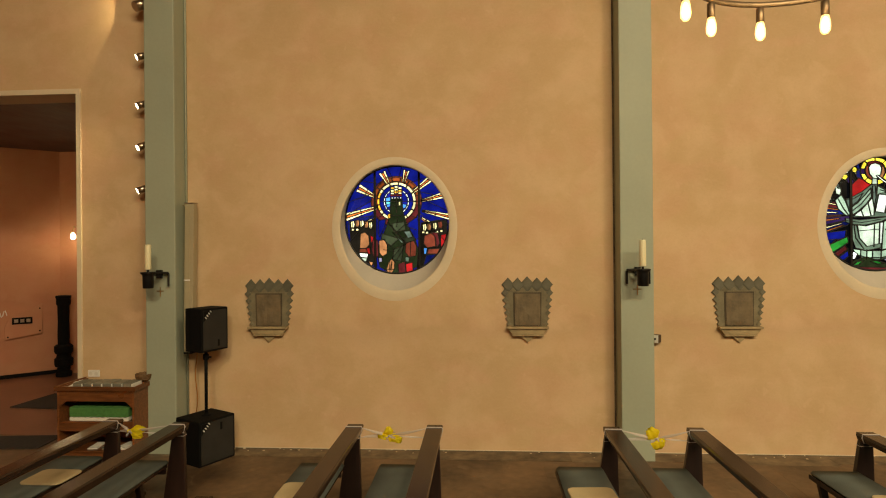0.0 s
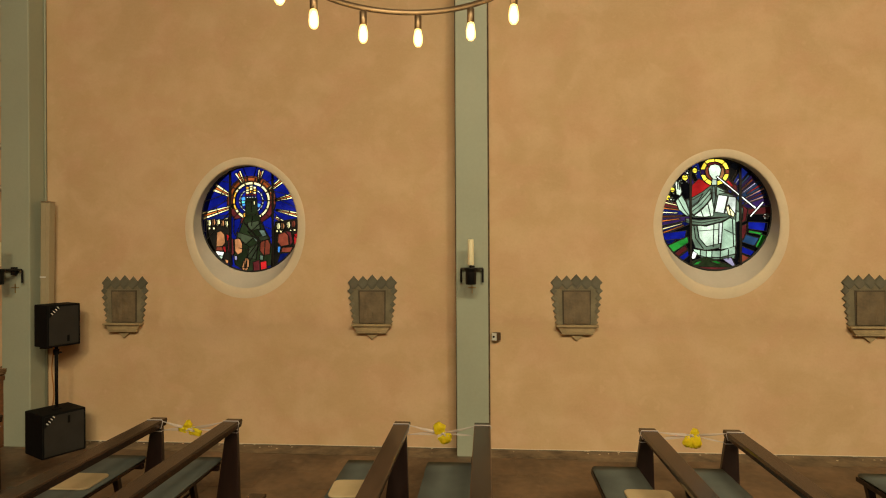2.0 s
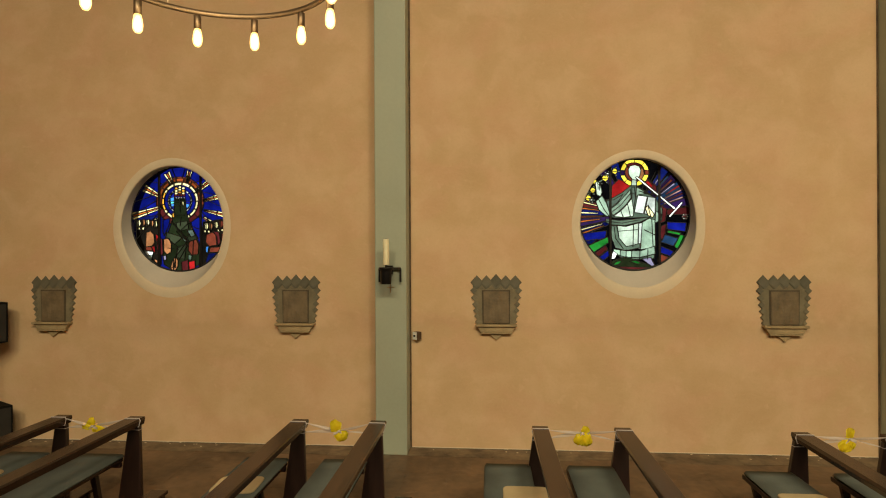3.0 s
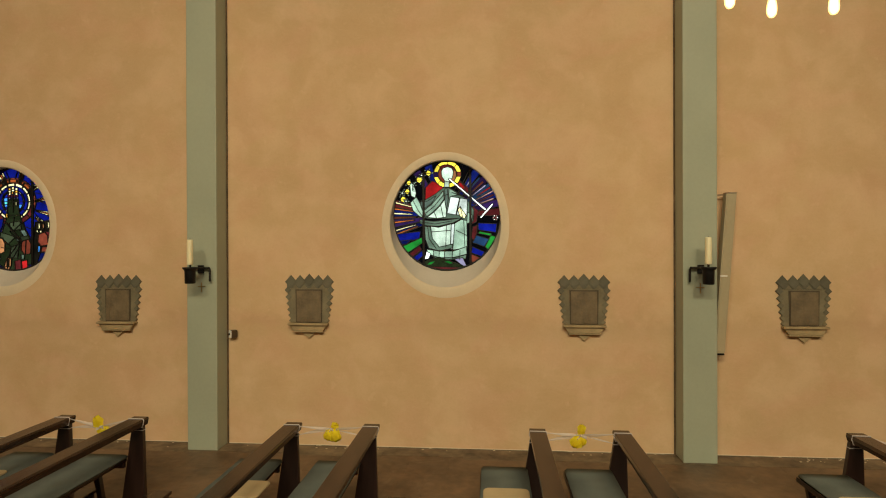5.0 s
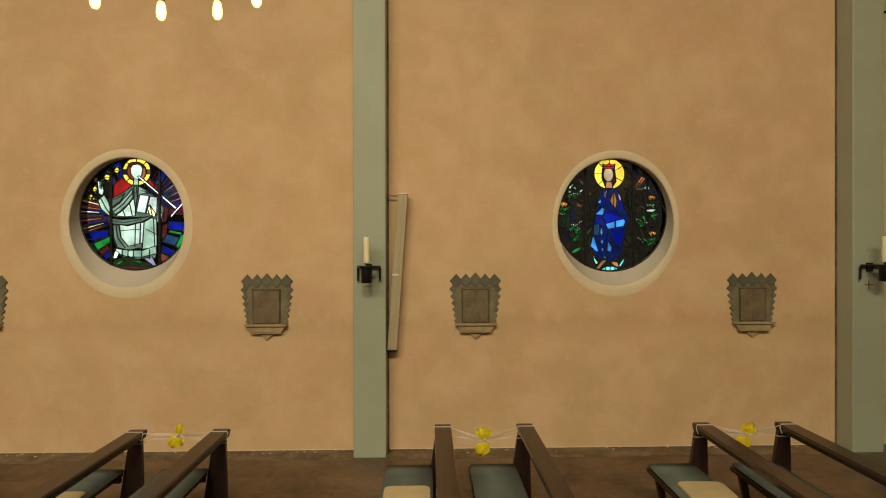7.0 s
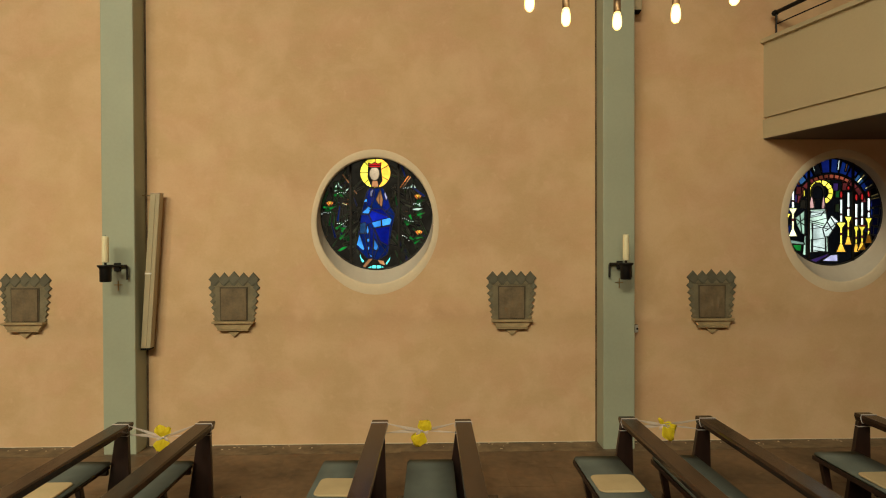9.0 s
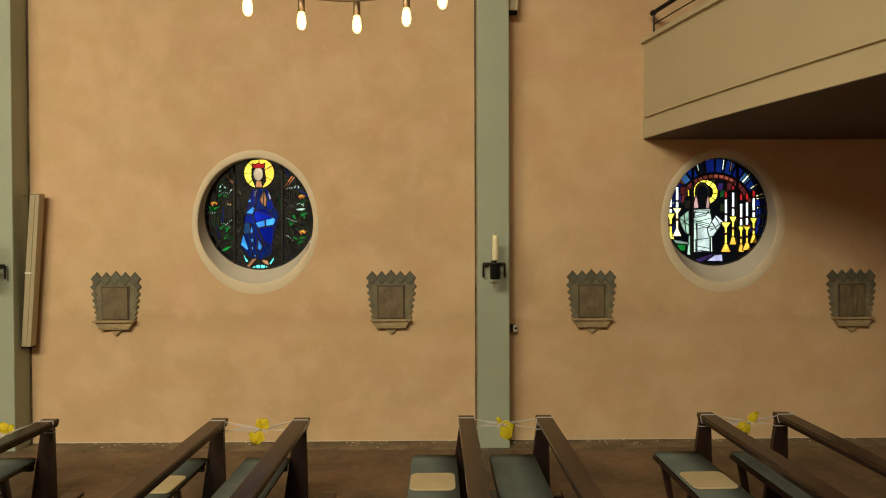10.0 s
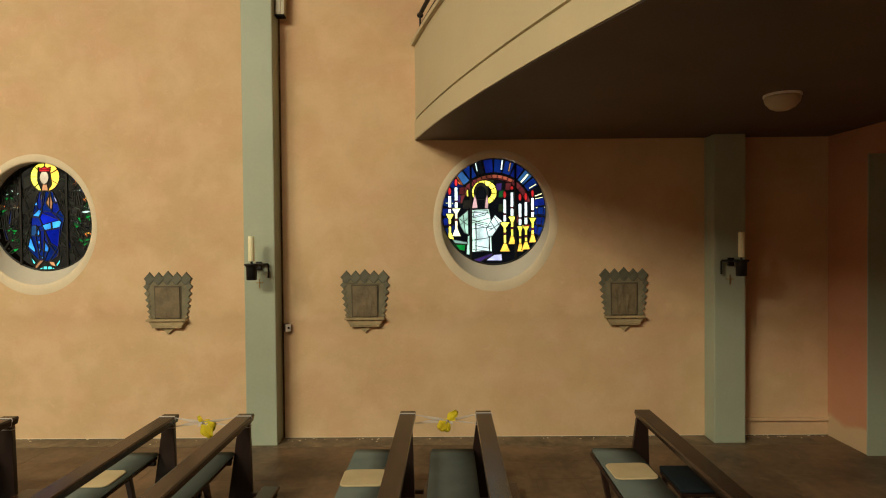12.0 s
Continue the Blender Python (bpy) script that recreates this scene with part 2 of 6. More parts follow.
M_JOINT = material("brown_joint_shade", (0.13, 0.085, 0.045), 0.8, vary=0.4, scale=6, fine=30, bump=0.3, tint=(0.05, 0.035, 0.022))
chip_n, chip_l = nodes_of(M_FOOT_GAP)
chip_co, chip, chip_ramp, chip_mix = (chip_n.new(k) for k in ("ShaderNodeTexCoord", "ShaderNodeTexNoise", "ShaderNodeValToRGB", "ShaderNodeMixRGB"))
chip.inputs["Scale"].default_value, chip.inputs["Detail"].default_value = 11, 6
chip_ramp.color_ramp.elements[0].position, chip_ramp.color_ramp.elements[1].position = 0.63, 0.68
chip_l.new(chip_co.outputs["Object"], chip.inputs["Vector"]), chip_l.new(chip.outputs["Fac"], chip_ramp.inputs[0]), chip_l.new(chip_ramp.outputs[0], chip_mix.inputs[0])
chip_mix.inputs[2].default_value = (0.55, 0.50, 0.40, 1)
chip_l.new(chip_n["Principled BSDF"].inputs["Base Color"].links[0].from_socket, chip_mix.inputs[1])
chip_l.new(chip_mix.outputs[0], chip_n["Principled BSDF"].inputs["Base Color"])
M_WOOD = wood("dark_stained_oak", (0.024, 0.012, 0.008), (0.070, 0.036, 0.022), 0.19, (14, 1.2, 14))
M_POST = wood("dark_stained_oak_upright", (0.020, 0.009, 0.007), (0.034, 0.016, 0.012), 0.38, (10, 10, 1.2))
M_ORANGE = wood("varnished_beech", (0.16, 0.055, 0.018), (0.28, 0.10, 0.034), 0.3, (1.5, 12, 12))
M_CUSHION = material("blue_grey_felt", (0.130, 0.150, 0.142), 0.95, vary=0.22, scale=3, fine=120, bump=0.25, spec=0.1)
M_NAVY = material("dark_navy_cloth", (0.012, 0.017, 0.022), 0.9, vary=0.2, scale=6, fine=120, bump=0.2, spec=0.1)
M_PAD = material("beige_felt", (0.50, 0.40, 0.24), 0.95, vary=0.1, scale=4, fine=120, bump=0.2, spec=0.1, per_object=0.08)
M_IRON = material("black_wrought_iron", (0.016, 0.015, 0.015), 0.5, 0.6, vary=0.3, scale=12, bump=0.15)
M_WAX = material("ivory_wax", (0.82, 0.75, 0.50), 0.45, vary=0.05, scale=6, bump=0.05)
M_BRASS = material("old_brass", (0.42, 0.29, 0.13), 0.35, 1.0, vary=0.15, scale=9)
M_RING = material("brushed_bronze", (0.27, 0.19, 0.12), 0.5, 1.0, vary=0.15, scale=14)
M_STEEL = material("brushed_steel", (0.50, 0.40, 0.30), 0.3, 1.0, vary=0.1, scale=20)
M_LEAD = material("lead_came", (0.018, 0.018, 0.018), 0.6, 0.3, vary=0.2, scale=10)
M_CLAY_DARK = material("slate_grey_glazed_clay", (0.112, 0.104, 0.072), 0.65, vary=0.22, scale=9, fine=60, bump=0.3, per_object=0.16)
M_CLAY = material("grey_green_clay", (0.140, 0.127, 0.084), 0.75, vary=0.25, scale=9, fine=60, bump=0.3, per_object=0.16)
M_CLAY_LIGHT = material("tan_grey_clay", (0.178, 0.152, 0.094), 0.8, vary=0.22, scale=9, fine=60, bump=0.3, per_object=0.10)
M_PANEL = material("brown_clay_relief", (0.168, 0.122, 0.068), 0.7, vary=0.22, scale=8, fine=50, bump=0.5, tint=(0.135, 0.102, 0.060))
M_PANEL_EDGE = material("dark_brown_clay", (0.075, 0.056, 0.034), 0.8, vary=0.3, scale=9, fine=50, bump=0.3)
M_LEDGE = material("pale_clay", (0.36, 0.27, 0.145), 0.75, vary=0.22, scale=9, fine=45, bump=0.25)
M_BLACK = material("black_textured_case", (0.005, 0.005, 0.005), 0.75, spec=0.12, vary=0.2, scale=30, fine=200, bump=0.2)
M_GRILLE = material("grey_grille_cloth", (0.036, 0.033, 0.029), 0.9, spec=0.1, vary=0.12, scale=6, fine=350, bump=0.3)
M_PALE = material("pale_grey_enamel", (0.40, 0.34, 0.22), 0.45, vary=0.06, scale=5)
M_BOXBROWN = material("dark_brown_bakelite", (0.075, 0.045, 0.024), 0.5, vary=0.12, scale=10)
M_WHITE = material("white_plastic", (0.75, 0.74, 0.7), 0.4, vary=0.03)
M_PAPER = material("white_paper", (0.72, 0.70, 0.64), 0.8, vary=0.06, scale=12, per_object=0.12)
M_BOOK = material("grey_book_cover", (0.20, 0.19, 0.15), 0.6, vary=0.2, scale=12, per_object=0.25)
M_GREEN = material("green_knit", (0.065, 0.20, 0.05), 0.9, vary=0.2, scale=20, bump=0.3)
M_WICKER = material("brown_wicker", (0.16, 0.085, 0.035), 0.7, vary=0.3, scale=30, bump=0.5)
M_RIBBON = material("white_gauze_ribbon", (0.75, 0.68, 0.66), 0.6, vary=0.05)
gauze_n, gauze_l = nodes_of(M_RIBBON)
gauze_clear, gauze_mix = gauze_n.new("ShaderNodeBsdfTransparent"), gauze_n.new("ShaderNodeMixShader")
gauze_mix.inputs[0].default_value = 0.62
gauze_l.new(gauze_clear.outputs[0], gauze_mix.inputs[1]), gauze_l.new(gauze_n["Principled BSDF"].outputs[0], gauze_mix.inputs[2])
gauze_l.new(gauze_mix.outputs[0], gauze_n["Material Output"].inputs[0])
M_CREPE = material("yellow_crepe", (0.98, 0.85, 0.04), 0.7, vary=0.12, scale=18, bump=0.3, per_object=0.06)
crepe_n, crepe_l = nodes_of(M_CREPE)
crepe_thin, crepe_mix = crepe_n.new("ShaderNodeBsdfTranslucent"), crepe_n.new("ShaderNodeMixShader")
crepe_thin.inputs[0].default_value, crepe_mix.inputs[0].default_value = (0.98, 0.82, 0.05, 1), 0.4
crepe_l.new(crepe_n["Principled BSDF"].outputs[0], crepe_mix.inputs[1]), crepe_l.new(crepe_thin.outputs[0], crepe_mix.inputs[2])
crepe_l.new(crepe_mix.outputs[0], crepe_n["Material Output"].inputs[0])
M_CABLE = material("orange_cable", (0.40, 0.16, 0.03), 0.5, vary=0.05)
M_MAT = material("dark_doormat", (0.028, 0.022, 0.018), 0.95, vary=0.3, scale=20, fine=150, bump=0.4)
M_TIMBER = wood("dark_timber_ceiling", (0.04, 0.016, 0.010), (0.085, 0.036, 0.022), 0.55, (12, 1, 12))
M_GRASS = material("lawn", (0.05, 0.09, 0.03), 0.9, vary=0.4, scale=2, fine=60, bump=0.4)
M_BULB = emitter("amber_bulb_glass", (1.0, 0.70, 0.24), 1.9)
bulb_n, bulb_l = nodes_of(M_BULB)
bulb_clear, bulb_mix = bulb_n.new("ShaderNodeBsdfTransparent"), bulb_n.new("ShaderNodeMixShader")
bulb_mix.inputs[0].default_value = 0.7
bulb_l.new(bulb_clear.outputs[0], bulb_mix.inputs[1]), bulb_l.new(bulb_n["Principled BSDF"].outputs[0], bulb_mix.inputs[2])
bulb_l.new(bulb_mix.outputs[0], bulb_n["Material Output"].inputs[0])
M_CORE = emitter("glowing_filament", (1.0, 0.90, 0.62), 9.0)
M_SPOT = emitter("spot_face", (1.0, 0.85, 0.55), 9.0)
M_OPAL = material("opal_glass", (0.46, 0.37, 0.26), 0.3, vary=0.04)
M_HAZE = emitter("bright_overcast_distance", (0.90, 0.95, 1.0), 2.2)

GLASS = {name: glass("glass_" + name, c) for name, c in {
    "blue": (0.003, 0.006, 0.120), "navy": (0.003, 0.006, 0.060), "ink": (0.002, 0.006, 0.040), "sky": (0.040, 0.170, 0.46), "white": (0.80, 0.84, 0.70), "mint": (0.22, 0.30, 0.21), "pale": (0.37, 0.44, 0.33), "milk": (0.43, 0.46, 0.40),
    "grey": (0.09, 0.12, 0.09), "yellow": (0.90, 0.62, 0.05), "cream": (0.90, 0.70, 0.33), "orange": (0.46, 0.11, 0.018), "red": (0.25, 0.008, 0.008),
    "wine": (0.055, 0.008, 0.008), "tan": (0.30, 0.12, 0.045), "rose": (0.33, 0.17, 0.15), "green": (0.010, 0.115, 0.014), "moss": (0.008, 0.011, 0.004),
    "night": (0.0016, 0.0016, 0.002), "aqua": (0.10, 0.52, 0.44), "amber": (0.72, 0.33, 0.03), "twig": (0.020, 0.019, 0.010), "bark": (0.008, 0.0062, 0.004), "leaf": (0.005, 0.030, 0.006), "skin": (0.34, 0.23, 0.13), "slate": (0.012, 0.032, 0.075), "fern": (0.075, 0.105, 0.070), "brick": (0.110, 0.022, 0.011), "ember": (0.21, 0.045, 0.010), "violet": (0.014, 0.006, 0.032), "lilac": (0.22, 0.19, 0.28), "olive": (0.026, 0.031, 0.015)}.items()}


# ---- builders ----
def mesh_of(bm, mat, name="mesh", smooth=False):
    me = bpy.data.meshes.new(name)
    bmesh.ops.recalc_face_normals(bm, faces=bm.faces)
    bm.to_mesh(me)
    bm.free()
    me.materials.append(mat)
    if smooth:
        me.shade_smooth()
    return me


def part(name, bm, mat, parent=None, label="", smooth=False):
    ob = new(name, mesh_of(bm, mat, name, smooth))
    if parent:
        ob.parent = parent
    return tagged(ob, label) if label else ob


def root(name, m, label, category, group="", kind=""):
    ob = new(name)
    ob.empty_display_size = 0.1
    ob.matrix_basis = m
    return tagged(ob, label, category, group, kind)


def box(x0, x1, y0, y1, z0, z1, bevel=0.0, bm=None, m=None):
    own = bmesh.new()
    bmesh.ops.create_cube(own, size=1)
    for v in own.verts:
        v.co = Vector((x0 + (v.co.x + 0.5) * (x1 - x0), y0 + (v.co.y + 0.5) * (y1 - y0), z0 + (v.co.z + 0.5) * (z1 - z0)))
    if bevel:
        bmesh.ops.bevel(own, geom=own.edges[:], offset=bevel, segments=2, affect="EDGES", profile=0.6)
    return merged(own, bm, m)


def merged(own, bm, m):
    if m is not None:
        own.transform(m)
    if bm is None:
        return own
    me = bpy.data.meshes.new("tmp")
    own.to_mesh(me)
    own.free()
    bm.from_mesh(me)
    bpy.data.meshes.remove(me)
    return bm


def prism(points, y0, y1, bevel=0.0, bm=None, m=None):
    """An outline in x and z, drawn out along y."""
    own = bmesh.new()
    a = [own.verts.new((x, y0, z)) for x, z in points]
    b = [own.verts.new((x, y1, z)) for x, z in points]
    own.faces.new(a), own.faces.new(b[::-1])
    for i in range(len(a)):
        own.faces.new((a[i - 1], a[i], b[i], b[i - 1]))
    if bevel:
        bmesh.ops.bevel(own, geom=own.edges[:], offset=bevel, segments=2, affect="EDGES", profile=0.6)
    return merged(own, bm, m)


def lathe(profile, n=24, bm=None, m=None):
    """Radius and height pairs turned round z."""
    own = bmesh.new()
    rings = [[own.verts.new((r * math.cos(2 * math.pi * i / n), r * math.sin(2 * math.pi * i / n), z)) for i in range(n)] for r, z in profile]
    for a, b in zip(rings, rings[1:]):
        for i in range(n):
            own.faces.new((a[i - 1], a[i], b[i], b[i - 1]))
    own.faces.new(rings[0][::-1]), own.faces.new(rings[-1])
    bmesh.ops.remove_doubles(own, verts=own.verts, dist=1e-5)
    return merged(own, bm, m)


def tube(points, r, n=8, bm=None, closed=False):
    """A round bar along points."""
    own = bmesh.new()
    pts = [Vector(p) for p in points]
    rings = []
    for i, p in enumerate(pts):
        a = pts[i - 1] if (i or closed) else p
        b = pts[(i + 1) % len(pts)] if (i < len(pts) - 1 or closed) else p
        d = (b - a).normalized()
        side = d.cross(Vector((0, 0, 1)) if abs(d.z) < 0.9 else Vector((1, 0, 0))).normalized()
        up = side.cross(d)
        rings.append([own.verts.new(p + r * (math.cos(2 * math.pi * k / n) * side + math.sin(2 * math.pi * k / n) * up)) for k in range(n)])
    pairs = list(zip(rings, rings[1:])) + ([(rings[-1], rings[0])] if closed else [])
    for a, b in pairs:
        for k in range(n):
            own.faces.new((a[k - 1], a[k], b[k], b[k - 1]))
    if not closed:
        own.faces.new(rings[0][::-1]), own.faces.new(rings[-1])
    return merged(own, bm, None)


# ---- the large structure ----
WALL, BACK, GLASS_Y, CEILING = 6.71, 7.07, 6.90, 11.4
WEST, EAST, SOUTH = -13.0, 18.66, -6.7
WINDOWS = [-1.055, 4.235, 9.587, 14.872]
WIDE = [1.0, 1.0, 1.05, 1.0]
COLUMNS = [-3.643, 1.552, 6.885, 12.245, 17.425]
OPEN_X, OPEN_Z = -4.78, 4.10


def ellipse(cx, cz, a, b, angles):
    return [(cx + a * math.cos(t), cz + b * math.sin(t)) for t in angles]


def wall_with_windows():
    """The long wall: flat panels with an oval opening each, which narrows to the round of the glass and runs through."""
    bm = bmesh.new()
    marks = [OPEN_X] + [(a + b) / 2 for a, b in zip(WINDOWS, WINDOWS[1:])] + [EAST + 0.3]
    for k, cx in enumerate(WINDOWS):
        x0, x1 = marks[k], marks[k + 1]
        z0, z1, cz = 0.0, CEILING, 2.5
        angles = [2 * math.pi * i / 72 for i in range(72)]
        corner = [math.atan2(z - cz, x - cx) % (2 * math.pi) for x in (x0, x1) for z in (z0, z1)]
        angles = sorted(angles + corner)
        rim = []
        for t in angles:
            c, s = math.cos(t), math.sin(t)
            d = min((x1 - cx) / c if c > 1e-9 else (x0 - cx) / c if c < -1e-9 else 99, (z1 - cz) / s if s > 1e-9 else (z0 - cz) / s if s < -1e-9 else 99)
            rim.append((cx + d * c, cz + d * s))
        w = WIDE[k]
        loops = [(rim, WALL), (ellipse(cx, 2.5, 0.634 * w, 0.726, angles), WALL), (ellipse(cx, 2.5, 0.632 * w, 0.724, angles), WALL + 0.012),
                 (ellipse(cx, 2.595, 0.632 * w, 0.672, angles), GLASS_Y), (ellipse(cx, 2.595, 0.632 * w, 0.672, angles), BACK), (rim, BACK)]
        rings = [[bm.verts.new((x, y, z)) for x, z in pts] for pts, y in loops]
        for a, b in zip(rings, rings[1:]):
            for i in range(len(angles)):
                bm.faces.new((a[i - 1], a[i], b[i], b[i - 1]))
    bmesh.ops.remove_doubles(bm, verts=bm.verts, dist=1e-4)
    return bm


wall_north = tagged(part("wall_north", wall_with_windows(), M_WALL), "ochre lime-plastered nave wall with round windows", "wall", kind="structure")
bm = box(WEST, OPEN_X, WALL, BACK, OPEN_Z + 0.06, CEILING)
tagged(part("wall_over_opening", bm, M_WALL), "ochre plaster wall above the chapel opening", "wall", kind="structure")
# unseen far wall with assumed openings; its rose colour keeps bounced light low
bm = box(WEST - 0.3, EAST + 0.3, SOUTH - 0.3, SOUTH, 0, 8.6)
box(WEST - 0.3, EAST + 0.3, SOUTH - 0.3, SOUTH, 10.8, CEILING, 0, bm)
marks = [WEST - 0.3] + [v for x in ASSUMED_WINDOWS for v in (x - 1.3, x + 1.3)] + [EAST + 0.3]
for a, b in zip(marks[::2], marks[1::2]):
    box(a, b, SOUTH - 0.3, SOUTH, 8.6, 10.8, 0, bm)
tagged(part("wall_south", bm, M_RED), "unseen rose wall across the nave with assumed windows", "wall", kind="structure")
bm = box(EAST, EAST + 0.3, SOUTH, 4.6, 0, CEILING)
box(EAST, EAST + 0.3, 6.085, WALL, 0, CEILING, 0, bm)
box(EAST, EAST + 0.3, 4.6, 6.085, 3.12, CEILING, 0, bm)
tagged(part("wall_east", bm, M_EAST), "rose plaster wall over an ochre dado under the gallery", "wall", kind="structure")
bm = box(EAST + 1.4, EAST + 1.6, 4.2, 6.5, 0, 3.4)
box(EAST + 0.3, EAST + 1.4, 4.2, 4.4, 0, 3.4, 0, bm)
box(EAST + 0.3, EAST + 1.4, 6.3, 6.5, 0, 3.4, 0, bm)
box(EAST + 0.3, EAST + 1.4, 4.4, 6.3, 3.2, 3.4, 0, bm)
tagged(part("wall_porch", bm, M_WALL), "plain ochre plaster walls of the porch", "wall", kind="structure")
tagged(part("floor_porch", box(EAST + 0.3, EAST + 1.6, 4.2, 6.5, -0.2, 0), M_TILE), "red-brown porch floor", "floor", kind="structure")
# unseen closing wall, rose to hold back bounced light
bm = box(WEST - 0.3, WEST, SOUTH, WALL, 0, CEILING)
tagged(part("wall_west", bm, M_RED), "unseen rose closing wall behind the altar end", "wall", kind="structure")
# unseen ceiling, dark brown so the upper walls get less bounced light
bm = box(WEST - 0.3, EAST + 0.3, SOUTH - 0.3, BACK, CEILING, CEILING + 0.3)
tagged(part("ceiling", bm, M_CEIL), "unseen dark brown nave ceiling", "ceiling", kind="structure")
bm = box(WEST - 0.3, EAST + 0.3, SOUTH - 0.3, BACK, -0.2, 0)
tagged(part("floor", bm, M_FLOOR), "worn dark brown stone floor", "floor", kind="structure")

# dark strip for the dirty, shaded gap along the long wall, between the columns
edges = [OPEN_X + 0.08] + [v for c in COLUMNS for v in (c - 0.172, c + 0.172)] + [EAST]
for a, b in zip(edges[::2], edges[1::2]):
    tagged(part("baseboard", box(a, b, WALL - 0.016, WALL, 0, 0.005, 0.002), M_FOOT_GAP), "dirty dark strip for the shaded wall-foot gap, with chipped plaster specks", "baseboard", kind="structure")
    # cream strip paints the light caught on the plaster's lower edge
    tagged(part("trim", box(a + 0.02, b - 0.02, WALL - 0.006, WALL, 0.0055, 0.0135, 0.002), M_CREAM), "thin pale strip for the lit plaster edge above the floor", "trim", kind="structure")

# worn stone border along the foot of the wall, a hair above the floor
rng = random.Random(8)
a = OPEN_X + 0.1
while a < EAST - 0.5:
    b = min(a + rng.uniform(0.5, 1.5), EAST)
    part("border_slab", box(a, b - 0.0015, WALL - rng.uniform(0.24, 0.32), WALL - 0.018, 0.0, 0.004, 0.001), M_BORDER, bpy.data.objects["floor"])
    a = b

# the slabs of the aisle along the wall, a hair above the bed that shows in their joints
rng = random.Random(15)
for row, (y0, y1) in enumerate(((5.98, 6.40), (5.54, 5.975), (5.10, 5.535))):
    a = OPEN_X + 0.1 - 0.2 * row
    while a < EAST - 0.3:
        b = min(a + rng.choice((0.42, 0.42, 0.62)), EAST)
        part("floor_slab", box(a, b - 0.0009, y0, y1 + 0.004, 0.0, 0.0025 + rng.uniform(0, 0.0012), 0.001), M_SLAB, bpy.data.objects["floor"])
        a = b

# flakes of fallen plaster along the foot of the wall
rng = random.Random(21)
flakes = bmesh.new()
for k in range(170):
    x = rng.uniform(OPEN_X + 0.2, EAST - 0.1)
    if rng.random() < 0.5:
        x = 0.35 * rng.gauss(0, 1) + rng.choice((-2.6, -0.4, 3.1, 5.9, 8.2, 10.6, 13.2, 13.6, 16.6, 18.1))
    y, q = WALL - 0.02 - abs(rng.gauss(0, 0.06)), rng.uniform(0.004, 0.013)
    if x < OPEN_X + 0.15 or x > EAST - 0.05 or min(abs(x - c) for c in COLUMNS) < 0.2:
        continue
    a0, n = rng.uniform(0, 6), rng.choice((4, 5, 6))
    ring = [(x + q * rng.uniform(0.6, 1.6) * math.cos(a0 + 6.283 * i / n), y + q * rng.uniform(0.5, 1.1) * math.sin(a0 + 6.283 * i / n)) for i in range(n)]
    low, high = [flakes.verts.new((u, v, 0.0045)) for u, v in ring], [flakes.verts.new((u, v, 0.008)) for u, v in ring]
    flakes.faces.new(high), flakes.faces.new(low[::-1])
    for i in range(n):
        flakes.faces.new((low[i - 1], low[i], high[i], high[i - 1]))
tagged(part("plaster_flakes", flakes, M_CREAM), "small white plaster flakes on the floor by the wall", "plaster flakes", kind="stuff")

# columns
for i, c in enumerate(COLUMNS):
    top = 3.406 if i == 4 else CEILING
    col = part("column", box(c - 0.172, c + 0.172, 6.462, WALL, 0, top, 0.012), M_COLUMN)
    tagged(col, "grey-green painted square wall pillar", "pillar", "nave pillars", "structure")
# dark strips stand for the joint and the shade beside each pillar
for c in COLUMNS[:4]:
    for side in (-1, 1):
        a, b = sorted((c + side * 0.172, c + side * 0.190))
        tagged(part("trim", box(a, b, WALL - 0.004, WALL, 0, CEILING), M_JOINT), "dark brown strip for the joint and shade between pillar and wall", "trim", kind="structure")
tagged(part("trim", box(EAST - 0.012, EAST + 0.3, 6.07, 6.084, 0, 3.12, 0.003), M_COLUMN), "grey-green painted lining of the porch opening", "trim", kind="structure")
tagged(part("baseboard", box(17.6, EAST, WALL - 0.03, WALL, 0.17, 0.21, 0.006), M_WALL), "narrow plaster ledge above the floor", "trim", kind="structure")


# ---- gallery ----
def gallery_x(y):
    """The gallery's front: it swings out from the wall and flattens towards the middle of the nave."""
    d = WALL - abs(y)
    near = min(d, 4.0)
    far = d - near
    return 13.962 + 0.2406 * near + 0.0267 * near ** 2 + 0.42 * far - 0.075 * far ** 2


GY = [WALL - 0.12 * i for i in range(int(2 * WALL / 0.12))] + [SOUTH]


def gallery_band(out, inn, z0, z1):
    """A curved strip that follows the gallery's front."""
    bm = bmesh.new()
    rows = [[bm.verts.new((gallery_x(y) + dx, y, z)) for dx, z in ((out, z0), (out, z1), (inn, z1), (inn, z0))] for y in GY]
    for a, b in zip(rows, rows[1:]):
        for i in range(4):
            bm.faces.new((a[i - 1], a[i], b[i], b[i - 1]))
    bm.faces.new(rows[0]), bm.faces.new(rows[-1][::-1])
    return bm


gallery = root("gallery", pose(0, 0, 0), "cream gallery with a curved parapet and dark brown underside", "gallery", kind="structure")
part("fascia", gallery_band(0.0, 0.16, 3.415, 3.625), M_PARAPET, gallery)
part("parapet", gallery_band(0.008, 0.14, 3.652, 4.485), M_PARAPET, gallery)
part("groove", gallery_band(0.036, 0.14, 3.625, 3.652), M_PARAPET, gallery)
part("coping", gallery_band(-0.03, 0.17, 4.485, 4.53), M_PARAPET, gallery)
bm = bmesh.new()
rows = [[bm.verts.new((x, y, z)) for x in (gallery_x(y) + 0.010, EAST) for z in (3.408, 3.414)] for y in GY]
